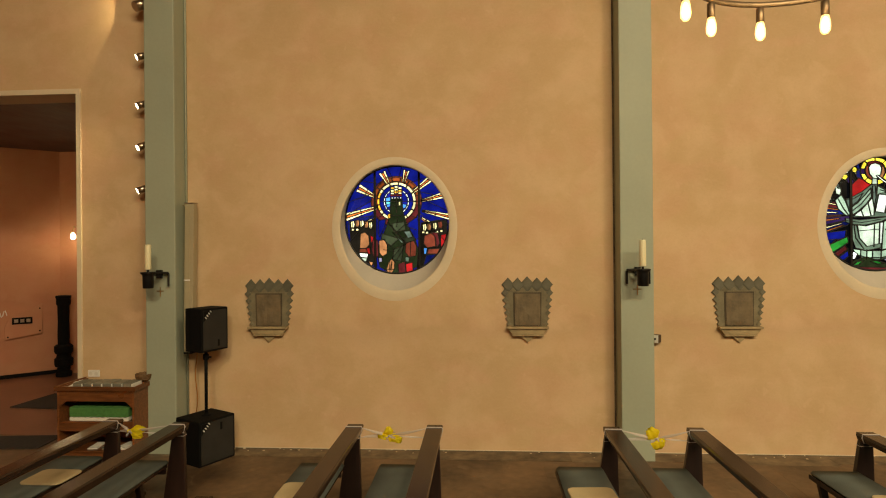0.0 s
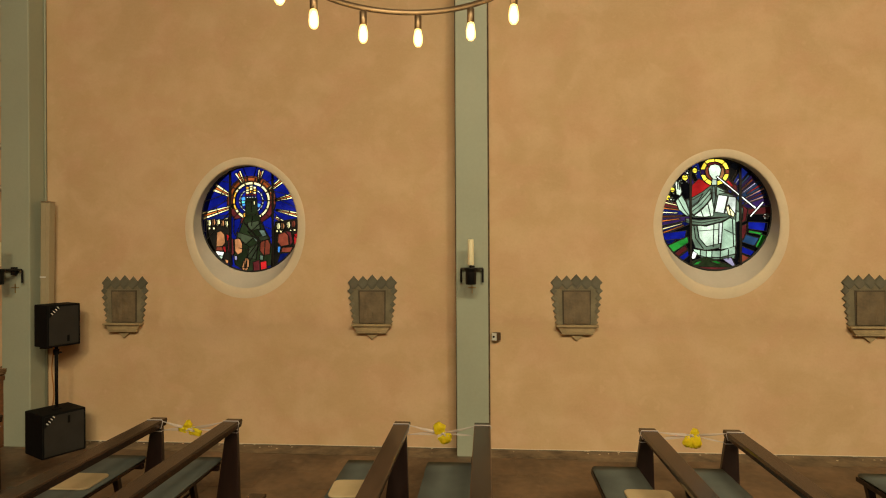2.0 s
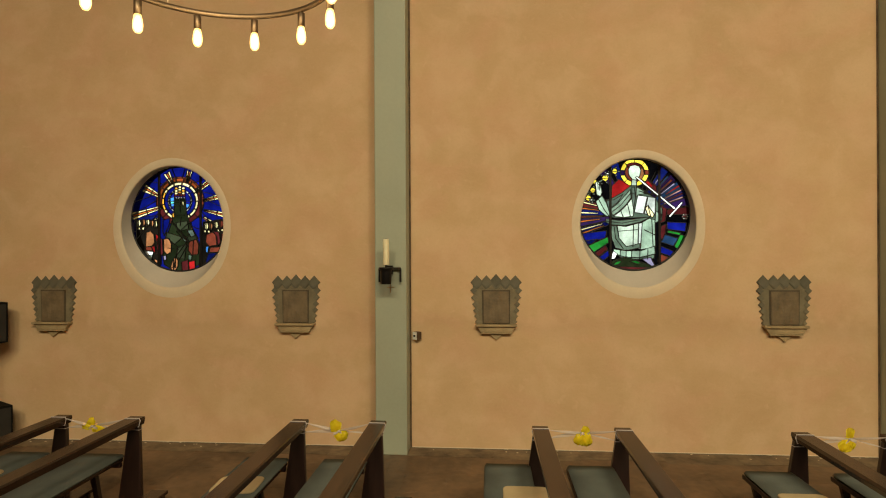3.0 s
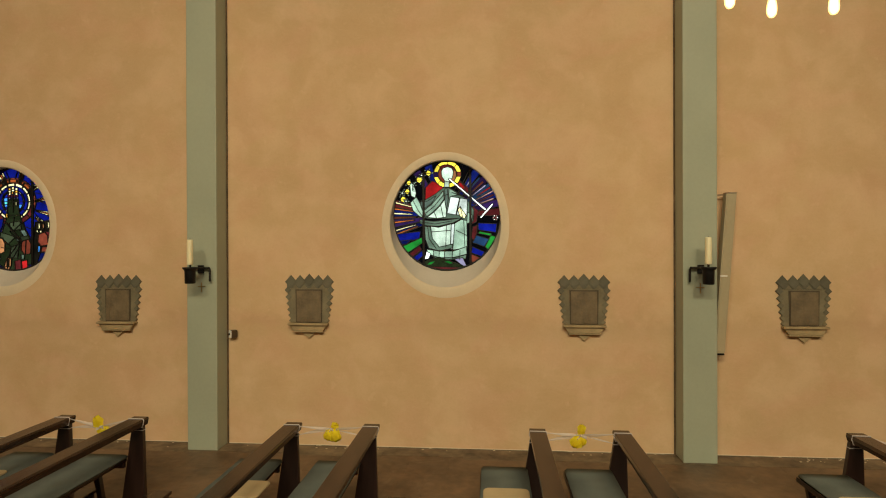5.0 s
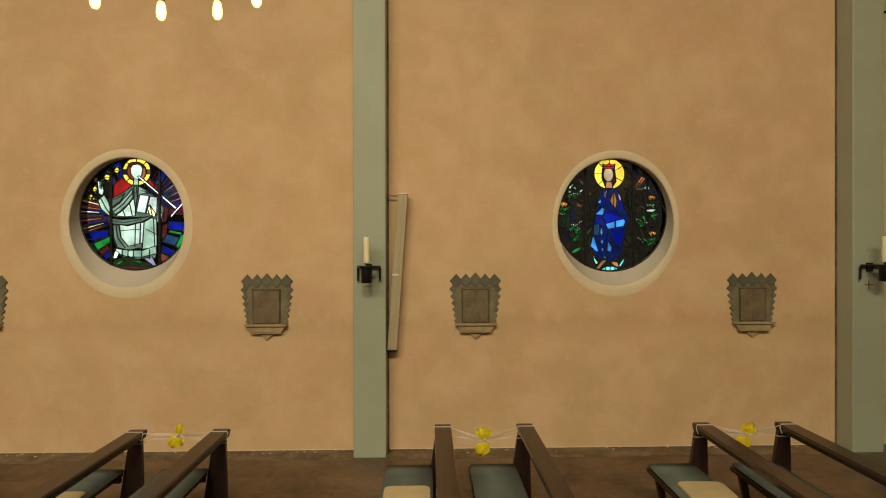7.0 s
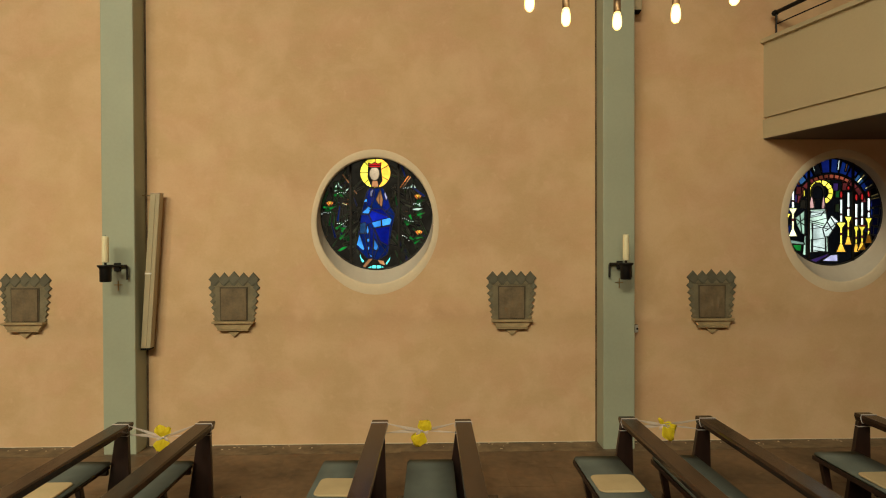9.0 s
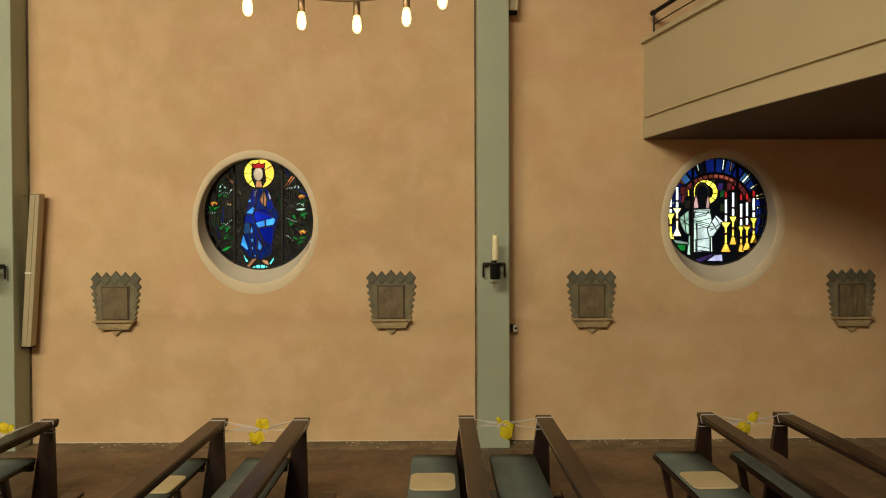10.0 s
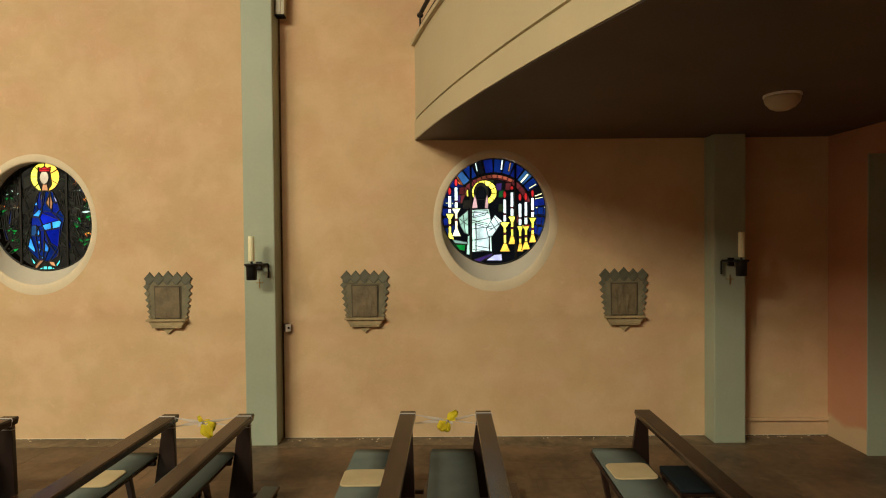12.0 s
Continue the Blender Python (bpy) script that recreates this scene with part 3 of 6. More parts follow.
for a, b in zip(rows, rows[1:]):
    for i, j in ((0, 1), (1, 3), (3, 2), (2, 0)):
        bm.faces.new((a[i], a[j], b[j], b[i]))
part("soffit", bm, M_SOFFIT, gallery, "dark brown painted underside")
rail = part("handrail", tube([(gallery_x(y) + 0.05, y, 4.79) for y in GY[1:]], 0.024, 8), M_IRON, gallery, "black iron handrail", True)
part("rail_wire", tube([(gallery_x(y) + 0.05, y, 4.66) for y in GY[1:]], 0.007, 6), M_IRON, gallery, "thin black iron rod", True)
for y in GY[1::9]:
    part("rail_post", tube([(gallery_x(y) + 0.05, y, 4.53), (gallery_x(y) + 0.05, y, 4.78)], 0.011, 8), M_IRON, gallery)

part("rail_knob", lathe([(0.006, -0.036), (0.03, -0.02), (0.038, 0.0), (0.03, 0.02), (0.006, 0.036)], 14, None, pose(gallery_x(GY[1]) + 0.05, GY[1] + 0.02, 4.79)), M_IRON, rail, "", True)

dome = root("ceiling_light", pose(17.0, 4.75, 3.408), "round opal glass ceiling light, switched off", "ceiling light")
part("base", lathe([(0.138, -0.018), (0.138, 0.0)]), M_WHITE, dome)
part("shade", lathe([(0.001, -0.128), (0.05, -0.124), (0.092, -0.103), (0.122, -0.068), (0.132, -0.034), (0.130, -0.018)]), M_OPAL, dome, "", True)


# ---- side chapel beyond the opening ----
tagged(part("wall_chapel", box(-9.15, -6.5, 10.6, 10.85, 0, 4.15), M_RED), "rose plaster wall of the side chapel", "wall", kind="structure")
ch = part("wall_chapel_slanted", box(-3.6, 0, 0, 0.25, 0, 4.15), M_RED)
ch.matrix_basis = pose(-7.95, 10.62, 0, 0, 0, 41)
tagged(ch, "rose plaster slanted wall of the side chapel", "wall", kind="structure")
ch = part("wall_chapel_side", box(0, 4.05, -0.2, 0.0, 0, 4.15), M_RED)
ch.matrix_basis = pose(-4.60, BACK, 0, 0, 0, 119.5)
tagged(ch, "rose plaster end wall of the side chapel", "wall", kind="structure")
tagged(part("wall_chapel_end", box(-13.3, -13.0, BACK, 10.6, 0, 4.15), M_RED), "rose plaster end wall of the side chapel", "wall", kind="structure")
tagged(part("ceiling_chapel", box(-13.3, -4.4, BACK, 10.85, 4.15, 4.3), M_TIMBER), "dark timber ceiling of the side chapel", "ceiling", kind="structure")
tagged(part("floor_chapel", box(-13.3, -4.4, BACK, 10.85, -0.2, 0), M_TILE), "polished red-brown chapel floor", "floor", kind="structure")
door = root("door_1", pose(0, 0, 0), "wide chapel opening with a pale painted frame", "doorway", kind="structure")
part("jamb", box(OPEN_X, OPEN_X + 0.055, WALL - 0.02, BACK, 0, OPEN_Z, 0.004), M_CREAM, door)
part("lintel", box(-12.9, OPEN_X + 0.055, WALL - 0.02, BACK, OPEN_Z, OPEN_Z + 0.06, 0.004), M_CREAM, door)

# ---- outside ----
tagged(part("ground", box(-200, 200, BACK, 400, -0.6, -0.5), M_GRASS), "lawn outside the church", "ground", kind="structure")
tagged(part("backdrop", box(-120, 140, 60, 60.2, -0.5, 40), M_HAZE), "bright overcast distance outside the windows", "backdrop", kind="structure")


# ---- stained-glass windows ----
class Design:
    """A leaded picture: shapes laid over one another inside a round, cut apart where they meet."""

    def __init__(self, cx, cy, rx, ry):
        self.cx, self.cy, self.rx, self.ry = cx, cy, rx, ry
        self.shapes, self.cuts = [], []
        self.shapes.append(("blue", [(math.cos(2 * math.pi * i / 60), math.sin(2 * math.pi * i / 60)) for i in range(60)]))

    def at(self, p):
        return (p[0] - self.cx) / self.rx, (self.cy - p[1]) / self.ry

    def poly(self, color, *points):
        self.shapes.append((color, [self.at(p) for p in points]))

    def rect(self, color, x0, y0, x1, y1, lean=0):
        self.poly(color, (x0 + lean, y0), (x1 + lean, y0), (x1, y1), (x0, y1))

    def oval(self, color, x, y, a, b, n=16):
        self.poly(color, *[(x + a * math.cos(2 * math.pi * i / n), y + b * math.sin(2 * math.pi * i / n)) for i in range(n)])

    def ring(self, color, x, y, r0, r1, pieces, a0=0.0, a1=360.0, gap=0.0):
        for k in range(pieces):
            s, e = (radians(a0 + (a1 - a0) * (k + o) / pieces) for o in (gap, 1 - gap))
            ts = [s + (e - s) * i / 4 for i in range(5)]
            self.poly(color, *[(x + r1 * math.cos(t), y - r1 * math.sin(t)) for t in ts], *[(x + r0 * math.cos(t), y - r0 * math.sin(t)) for t in reversed(ts)])

    def ray(self, color, x, y, angle, r0, r1, w0, w1):
        c, s = math.cos(radians(angle)), -math.sin(radians(angle))
        self.poly(color, (x + r0 * c - w0 * s, y + r0 * s + w0 * c), (x + r1 * c - w1 * s, y + r1 * s + w1 * c),
                  (x + r1 * c + w1 * s, y + r1 * s - w1 * c), (x + r0 * c + w0 * s, y + r0 * s - w0 * c))

    def beam(self, x0, y0, x1, y1, w0, w1, colors=("cream", "orange", "cream")):
        """A ray of light of several narrow strips side by side, each cut across once."""
        d = Vector((x1 - x0, y1 - y0)).normalized()
        s, n = Vector((-d.y, d.x)), len(colors)
        for k, c in enumerate(colors):
            lo, hi = 2 * k / n - 1, 2 * (k + 0.86) / n - 1
            a, b = Vector((x0, y0)), Vector((x1, y1)) - d * (6 * (k % 2))
            self.poly(c, tuple(a + s * w0 * lo), tuple(b + s * w1 * lo), tuple(b + s * w1 * hi), tuple(a + s * w0 * hi))
        m = Vector(((x0 + x1) / 2, (y0 + y1) / 2))
        self.cut(tuple(m - s * w1), tuple(m + s * w1))

    def cut(self, *points):
        pts = [self.at(p) for p in points]
        self.cuts += list(zip(pts, pts[1:]))


def convex_clip(points):
    """Keeps an outline within the round."""
    out = []
    for x, y in points:
        d = math.hypot(x, y)
        out.append((x, y) if d <= 0.995 else (x * 0.995 / d, y * 0.995 / d))
    return out


def stained_window(name, cx, design, bars, label, tall=1.0, drop=0.0, wide=1.0):
    win = root(name, pose(cx, GLASS_Y, 2.605), label, "stained-glass window", "round stained-glass windows", "structure")
    radius = 0.622
    verts, edges, faces = [], [], []
    for a, b in design.cuts:
        pts = convex_clip([a, b])
        edges.append((len(verts), len(verts) + 1))
        verts += [Vector(p) for p in pts]
    n_cuts = len(edges)
    colors = []
    for color, pts in design.shapes:
        pts = convex_clip(pts) if colors else pts
        if sum(a[0] * b[1] - b[0] * a[1] for a, b in zip(pts, pts[1:] + pts[:1])) < 0:
            pts = pts[::-1]
        faces.append(list(range(len(verts), len(verts) + len(pts))))
        verts += [Vector(p) for p in pts]
        colors.append(color)
    vo, eo, fo, _, oe, of = mathutils_cdt(verts, edges, faces)
    label_of = [max(o) if o else -1 for o in of]
    by_edge = {}
    for i, f in enumerate(fo):
        for a, b in zip(f, f[1:] + f[:1]):
            by_edge.setdefault((min(a, b), max(a, b)), []).append(i)
    cut_edges = {(min(e), max(e)) for e, o in zip(eo, oe) if any(k < n_cuts for k in o)}
    link, leads = {}, []
    for e, fs in by_edge.items():
        if len(fs) == 2 and label_of[fs[0]] == label_of[fs[1]] and e not in cut_edges:
            link.setdefault(fs[0], []).append(fs[1]), link.setdefault(fs[1], []).append(fs[0])
        else:
            leads.append(e)
    seen = set()
    for i in range(len(fo)):
        if i in seen or label_of[i] < 0:
            continue
        stack, group = [i], []
        seen.add(i)
        while stack:
            k = stack.pop()
            group.append(k)
            for j in link.get(k, ()):
                if j not in seen:
                    seen.add(j), stack.append(j)
        me = bpy.data.meshes.new("pane")
        ids = sorted({v for k in group for v in fo[k]})
        where = {v: q for q, v in enumerate(ids)}
        me.from_pydata([(vo[v].x * radius * wide, 0, vo[v].y * radius * tall - drop) for v in ids], [], [[where[v] for v in fo[k]] for k in group])
        me.materials.append(GLASS[colors[label_of[i]]])
        pane = new("pane", me)
        pane.parent = win
    # lead strips along every joint
    bm = bmesh.new()
    for a, b in leads:
        p, q = (Vector((vo[k].x * radius * wide, vo[k].y * radius * tall - drop)) for k in (a, b))
        d = q - p
        if d.length < 1e-4:
            continue
        d = d.normalized()
        s = Vector((-d.y, d.x)) * 0.0044
        p, q = p - d * 0.002, q + d * 0.002
        top = [bm.verts.new((v.x, -0.007, v.y)) for v in (p + s * 0.7, q + s * 0.7, q - s * 0.7, p - s * 0.7)]
        low = [bm.verts.new((v.x, 0.006, v.y)) for v in (p + s, q + s, q - s, p - s)]
        bm.faces.new(top)
        for i in range(4):
            bm.faces.new((top[i - 1], top[i], low[i], low[i - 1]))
    part("lead_came", bm, M_LEAD, win, "dark lead strips between the panes")
    for u in bars:
        h = math.sqrt(1 - u * u) * radius
        part("glazing_bar", box(u * radius * wide - 0.013, u * radius * wide + 0.013, -0.03, -0.009, -h * tall - drop, h * tall - drop, 0.004), M_IRON, win, "black iron upright bar")
    pts = [(0.612 * wide * math.cos(2 * math.pi * i / 64), -0.006, 0.618 * tall * math.sin(2 * math.pi * i / 64) - drop) for i in range(64)]
    part("rim", tube(pts, 0.011, 6, closed=True), M_LEAD, win)
    # pale painted margin round the opening, a little proud and rounded
    bm = bmesh.new()
    rings = []
    for a, b, cz, y in ((0.617, 0.706, -0.105, -0.180), (0.622, 0.712, -0.106, -0.188), (0.632, 0.722, -0.107, -0.1925), (0.670, 0.765, -0.110, -0.1935), (0.705, 0.803, -0.115, -0.1925), (0.712, 0.812, -0.120, -0.1895)):
        a *= 1 + (wide - 1) * (0.712 - a) / 0.095
        rings.append([bm.verts.new((a * math.cos(2 * math.pi * i / 72) * (1 + 0.006 * math.sin(5 * i / 72 * 2 * math.pi + cx)), y, cz + b * math.sin(2 * math.pi * i / 72))) for i in range(72)])
    for a, b in zip(rings, rings[1:]):
        for i in range(72):
            bm.faces.new((a[i - 1], a[i], b[i], b[i - 1]))
    part("margin", bm, M_CREAM, win, "cream limewashed margin", True)
    # limewash lining of the reveal, its colour cooled for daylight through the glass
    bm = bmesh.new()
    rings = []
    for a, b, cz, y in ((0.617, 0.706, -0.105, -0.180), (0.6165, 0.7005, -0.105, -0.165), (0.6105, 0.6235 * tall, -drop, -0.002)):
        rings.append([bm.verts.new((a * wide * math.cos(2 * math.pi * i / 72), y, cz + b * math.sin(2 * math.pi * i / 72))) for i in range(72)])
    for a, b in zip(rings, rings[1:]):
        for i in range(72):
            bm.faces.new((a[i - 1], a[i], b[i], b[i - 1]))
    part("reveal", bm, M_REVEAL, win, "limewashed sloping reveal in a cool daylit tone", True)
    return win


def mathutils_cdt(verts, edges, faces):
    return geometry.delaunay_2d_cdt(verts, edges, faces, 1, 1e-4)


# blue ground with a ringed disc above a dark cloaked shape
d = Design(342, 312, 281, 286)
for a in (8, 24, 52, 84, 100, 132, 160, 176, 205, 335):
    d.cut((342 + 300 * math.cos(radians(a)), 312 - 300 * math.sin(radians(a))), (340 + 128 * math.cos(radians(a)), 215 - 128 * math.sin(radians(a))))
d.poly("navy", (80, 330), (100, 300), (218, 290), (225, 340), (150, 370), (80, 380))
d.poly("navy", (470, 330), (600, 310), (620, 360), (560, 420), (480, 400))
d.ring("brick", 340, 215, 103, 134, 11), d.ring("ember", 340, 215, 108, 126, 7, 15, 165, 0.04)
d.ring("wine", 340, 215, 104, 132, 5, 190, 350)
d.beam(300, 122, 266, 58, 8, 20), d.beam(380, 114, 396, 50, 8, 17), d.beam(424, 172, 516, 100, 8, 18), d.beam(470, 214, 590, 184, 7, 18)
d.beam(474, 266, 618, 300, 6, 17), d.beam(470, 304, 516, 334, 6, 12, ("cream", "tan")), d.beam(226, 186, 138, 138, 9, 23), d.beam(236, 246, 70, 294, 9, 22)
d.beam(220, 306, 174, 328, 5, 12, ("orange", "cream"))
d.ring("cream", 340, 215, 88, 103, 13, 0, 360, 0.04), d.ring("amber", 340, 215, 89, 102, 3, 150, 210, 0.06)
d.ring("blue", 340, 215, 67, 88, 10), d.ring("white", 340, 215, 60, 67, 18, 0, 360, 0.08)
d.oval("blue", 340, 215, 60, 60, 20)
d.poly("sky", (283, 196), (308, 190), (310, 240), (290, 246)), d.poly("aqua", (285, 216), (308, 212), (309, 226), (287, 230)), d.poly("sky", (372, 228), (396, 232), (386, 252), (372, 250))
d.cut((340, 155), (340, 275)), d.cut((280, 215), (400, 215))
# the cloak: dark moss panes with long slanting leads
d.poly("moss", (310, 200), (370, 200), (374, 268), (392, 330), (410, 372), (438, 420), (452, 470), (446, 560), (392, 600), (300, 600), (250, 560), (232, 470), (262, 410), (296, 320), (306, 262))
d.poly("blue", (244, 316), (284, 306), (276, 350), (250, 402), (242, 380)), d.poly("blue", (400, 330), (446, 298), (458, 330), (456, 410), (440, 418), (412, 370))
d.cut((446, 368), (404, 352))
for a, b in (((288, 322), (380, 432)), ((300, 330), (392, 436)), ((380, 432), (312, 520)), ((392, 436), (330, 540)), ((304, 290), (376, 290)), ((310, 238), (372, 238)), ((392, 330), (330, 385)), ((262, 410), (330, 470)), ((438, 420), (392, 436)), ((345, 300), (340, 350)), ((270, 470), (330, 480)), ((320, 500), (300, 600))):
    d.cut(a, b)
d.poly("olive", (264, 384), (352, 412), (306, 452), (256, 420)), d.poly("olive", (376, 410), (424, 392), (446, 452), (396, 470)), d.poly("olive", (324, 470), (374, 448), (364, 532), (318, 522)), d.poly("olive", (316, 332), (380, 322), (388, 366), (326, 378))
d.poly("amber", (294, 282), (308, 276), (308, 302), (296, 304)), d.poly("cream", (350, 216), (362, 214), (362, 236), (352, 238))
d.poly("grey", (378, 374), (410, 372), (424, 402), (400, 410)), d.poly("fern", (318, 378), (330, 392), (376, 432), (366, 436))
for k in range(3):
    for q in range(3):
        d.rect("cream" if (k + q) % 3 else "amber", 310 + 20 * k, 132 + 14 * q + (6 if k != 1 else 0), 328 + 20 * k, 144 + 14 * q + (6 if k != 1 else 0))
for k in range(4):
    d.rect("red", 309 + 15.5 * k, 177, 322 + 15.5 * k, 186)
    d.oval("white", 318 + 15 * k, 196, 5, 5, 7)
# rows of small rounded shapes below, in cream, tan and brick
d.poly("bark", (92, 316), (218, 316), (230, 420), (234, 560), (150, 540), (96, 440))
d.poly("bark", (470, 328), (606, 316), (612, 420), (560, 520), (450, 590), (452, 470))
for x, y, q, c in ((108, 332, 11, "cream"), (133, 328, 11, "tan"), (158, 330, 11, "cream"), (181, 334, 11, "tan"), (203, 338, 10, "cream"), (488, 352, 11, "cream"), (512, 350, 11, "tan"), (542, 346, 11, "cream"), (570, 340, 12, "brick")):
    d.poly(c, (x - q, y - 14), (x + q * 0.6, y - 18), (x + q, y + 4), (x + q * 0.4, y + 20), (x - q * 0.8, y + 18))
    d.cut((x - q * 0.3, y - 15), (x - q * 0.2, y + 18))
for x, y in ((108, 362), (132, 362), (480, 380), (500, 382), (552, 378), (575, 374)):
    d.rect("cream", x - 7, y - 6, x + 7, y + 6)
d.poly("tan", (148, 384), (172, 376), (192, 396), (196, 440), (180, 460), (144, 462)), d.poly("brick", (144, 464), (180, 462), (186, 484), (142, 484))
d.poly("red", (200, 392), (218, 402), (216, 440), (204, 430)), d.poly("red", (178, 462), (198, 458), (200, 494), (188, 492))
d.poly("white", (140, 486), (190, 490), (184, 512), (148, 508)), d.poly("pale", (150, 512), (184, 514), (176, 534), (160, 526))
d.poly("tan", (192, 530), (214, 536), (210, 556), (196, 548))
d.poly("tan", (246, 422), (276, 416), (290, 448), (288, 492), (264, 506), (248, 486)), d.poly("wine", (214, 418), (240, 420), (244, 500), (222, 520), (206, 470))
d.poly("brick", (388, 432), (430, 424), (444, 452), (440, 504), (404, 510), (384, 484)), d.cut((414, 428), (410, 508))
d.poly("brick", (486, 398), (520, 384), (540, 400), (544, 454), (500, 462), (482, 440)), d.poly("wine", (522, 380), (556, 384), (566, 440), (548, 460), (544, 410))
d.poly("red", (570, 396), (602, 388), (594, 456), (572, 470)), d.poly("brick", (506, 468), (566, 466), (552, 494), (500, 494))
d.poly("sky", (482, 462), (500, 462), (494, 496), (482, 494)), d.poly("navy", (496, 500), (562, 500), (520, 556), (480, 570))
d.poly("lilac", (244, 512), (262, 512), (262, 536), (246, 536))
d.poly("tan", (284, 576), (296, 540), (308, 522), (318, 520), (328, 540), (326, 572), (312, 594), (292, 592))
d.cut((304, 532), (300, 578)), d.cut((314, 522), (312, 580)), d.cut((286, 576), (326, 574))
d.poly("wine", (346, 546), (384, 534), (386, 594), (350, 598)), d.poly("red", (386, 546), (422, 538), (424, 582), (390, 592))
d.poly("fern", (384, 508), (406, 512), (402, 536), (384, 534))
stained_window("window_1", WINDOWS[0], d, (-0.405, 0.42), "round stained-glass window, deep blue with golden rays and rings", 1.005, 0.006)

# pale mint robe shape with a golden halo on a violet ground
d = Design(243, 336, 285, 290)
d.shapes[0] = ("night", d.shapes[0][1])
for a, c in ((4, "wine"), (14, "violet"), (24, "navy"), (34, "slate"), (44, "violet"), (56, "navy"), (68, "night"), (166, "wine"), (176, "navy"), (188, "violet"), (198, "navy"), (110, "navy"), (124, "violet")):
    d.ray(c, 243, 336, a, 120, 320, 9, 24)
for a, c, r0, r1 in ((20, "rose", 160, 262), (24, "wine", 150, 270), (28, "rose", 165, 280), (33, "red", 190, 275), (38, "lilac", 170, 260), (43, "brick", 180, 262), (49, "slate", 170, 265), (56, "lilac", 175, 220),
                     (165, "cream", 165, 285), (172, "orange", 170, 285), (177, "cream", 180, 280), (182, "brick", 160, 285), (187, "orange", 170, 285), (196, "cream", 165, 285), (200, "orange", 160, 280)):
    d.ray(c, 243, 336, a, r0, r1, 2.5, 5)
d.poly("blue", (408, 375), (505, 380), (500, 425), (410, 412))
d.poly("green", (415, 418), (478, 432), (474, 444), (408, 430))
d.poly("slate", (392, 438), (465, 460), (440, 500), (378, 478))
d.poly("green", (474, 440), (506, 450), (468, 522), (444, 502))
d.poly("blue", (378, 500), (442, 528), (425, 552), (372, 532))
d.poly("brick", (368, 536), (420, 560), (388, 584), (360, 580))
d.poly("wine", (380, 395), (405, 385), (402, 428), (385, 470), (372, 450))
d.poly("blue", (-22, 432), (105, 418), (100, 455), (-4, 484))
d.poly("green", (8, 498), (112, 450), (116, 480), (40, 530))
d.poly("navy", (0, 490), (-10, 470), (60, 462), (30, 486))
d.poly("blue", (62, 562), (114, 520), (118, 548), (82, 582))
d.poly("wine", (40, 540), (100, 495), (112, 515), (60, 556))
for x, y, q in ((148, 108, 16), (100, 142, 19), (112, 122, 8), (44, 160, 13), (36, 206, 15), (14, 246, 16), (70, 172, 7), (10, 215, 8), (30, 258, 8)):
    for k in range(5):
        d.oval("pale", x + (q + 5) * math.cos(1.257 * k), y + (q + 5) * math.sin(1.257 * k), 5, 4, 6)
    d.poly("yellow" if q > 9 else "white", (x - q, y + 3), (x - 4, y - q), (x + q * 0.6, y - q * 0.7), (x + q, y + 2), (x + 3, y + q), (x - q * 0.6, y + q * 0.6))
    d.cut((x - q, y + 3), (x + q, y + 2))
d.poly("red", (130, 250), (133, 185), (168, 150), (205, 165), (232, 182), (195, 215), (160, 246))
d.poly("wine", (285, 165), (310, 148), (358, 190), (358, 240), (300, 190))
d.poly("red", (300, 165), (318, 160), (340, 185), (330, 205))
d.poly("wine", (375, 285), (410, 310), (400, 370), (375, 380))
d.ring("yellow", 248, 115, 50, 72, 8)
d.rect("violet", 176, 104, 200, 130), d.rect("brick", 298, 104, 320, 128)
d.oval("brick", 248, 115, 49, 49, 16)
d.poly("tan", (262, 95), (292, 95), (297, 125), (284, 152), (264, 158))
d.oval("wine", 242, 80, 34, 16, 10)
d.poly("pale", (216, 100), (226, 82), (250, 76), (272, 84), (280, 104), (274, 134), (254, 158), (238, 154), (220, 130))
d.poly("pale", (234, 152), (258, 156), (258, 184), (230, 184))
# cloak, sleeves and lap, in long curved folds
d.cx, d.cy, d.rx, d.ry = 301, 319, 288, 289
d.poly("fern", (150, 242), (185, 235), (240, 205), (285, 170), (315, 170), (380, 210), (415, 240), (446, 290), (442, 350), (400, 352), (380, 332), (300, 334), (200, 334), (160, 318))
d.poly("mint", (108, 248), (140, 218), (160, 252), (176, 300), (190, 332), (158, 322), (124, 292)), d.cut((122, 236), (150, 290), (176, 326))
d.poly("grey", (160, 244), (200, 240), (246, 212), (222, 252), (190, 276), (172, 284))
d.poly("mint", (178, 292), (218, 262), (262, 214), (284, 186), (288, 230), (262, 266), (226, 300), (196, 322)), d.cut((190, 304), (236, 268), (286, 206))
d.poly("pale", (198, 326), (236, 298), (270, 262), (292, 232), (302, 268), (298, 326), (250, 332)), d.cut((236, 300), (248, 332)), d.cut((270, 264), (284, 328))
d.poly("grey", (292, 176), (306, 176), (310, 230), (300, 290), (292, 240)), d.cut((290, 210), (312, 206))
d.poly("mint", (316, 174), (372, 208), (330, 214), (312, 226)), d.poly("fern", (330, 196), (384, 212), (412, 240), (406, 226))
d.poly("pale", (106, 152), (118, 140), (130, 160), (140, 200), (132, 222), (112, 212)), d.cut((118, 146), (120, 186)), d.cut((126, 158), (128, 190))
d.poly("milk", (322, 218), (370, 225), (350, 314), (304, 306)), d.poly("milk", (374, 226), (412, 232), (408, 322), (354, 314))
d.poly("cream", (360, 286), (374, 270), (386, 292), (404, 316), (398, 334), (372, 322)), d.cut((374, 274), (386, 326))
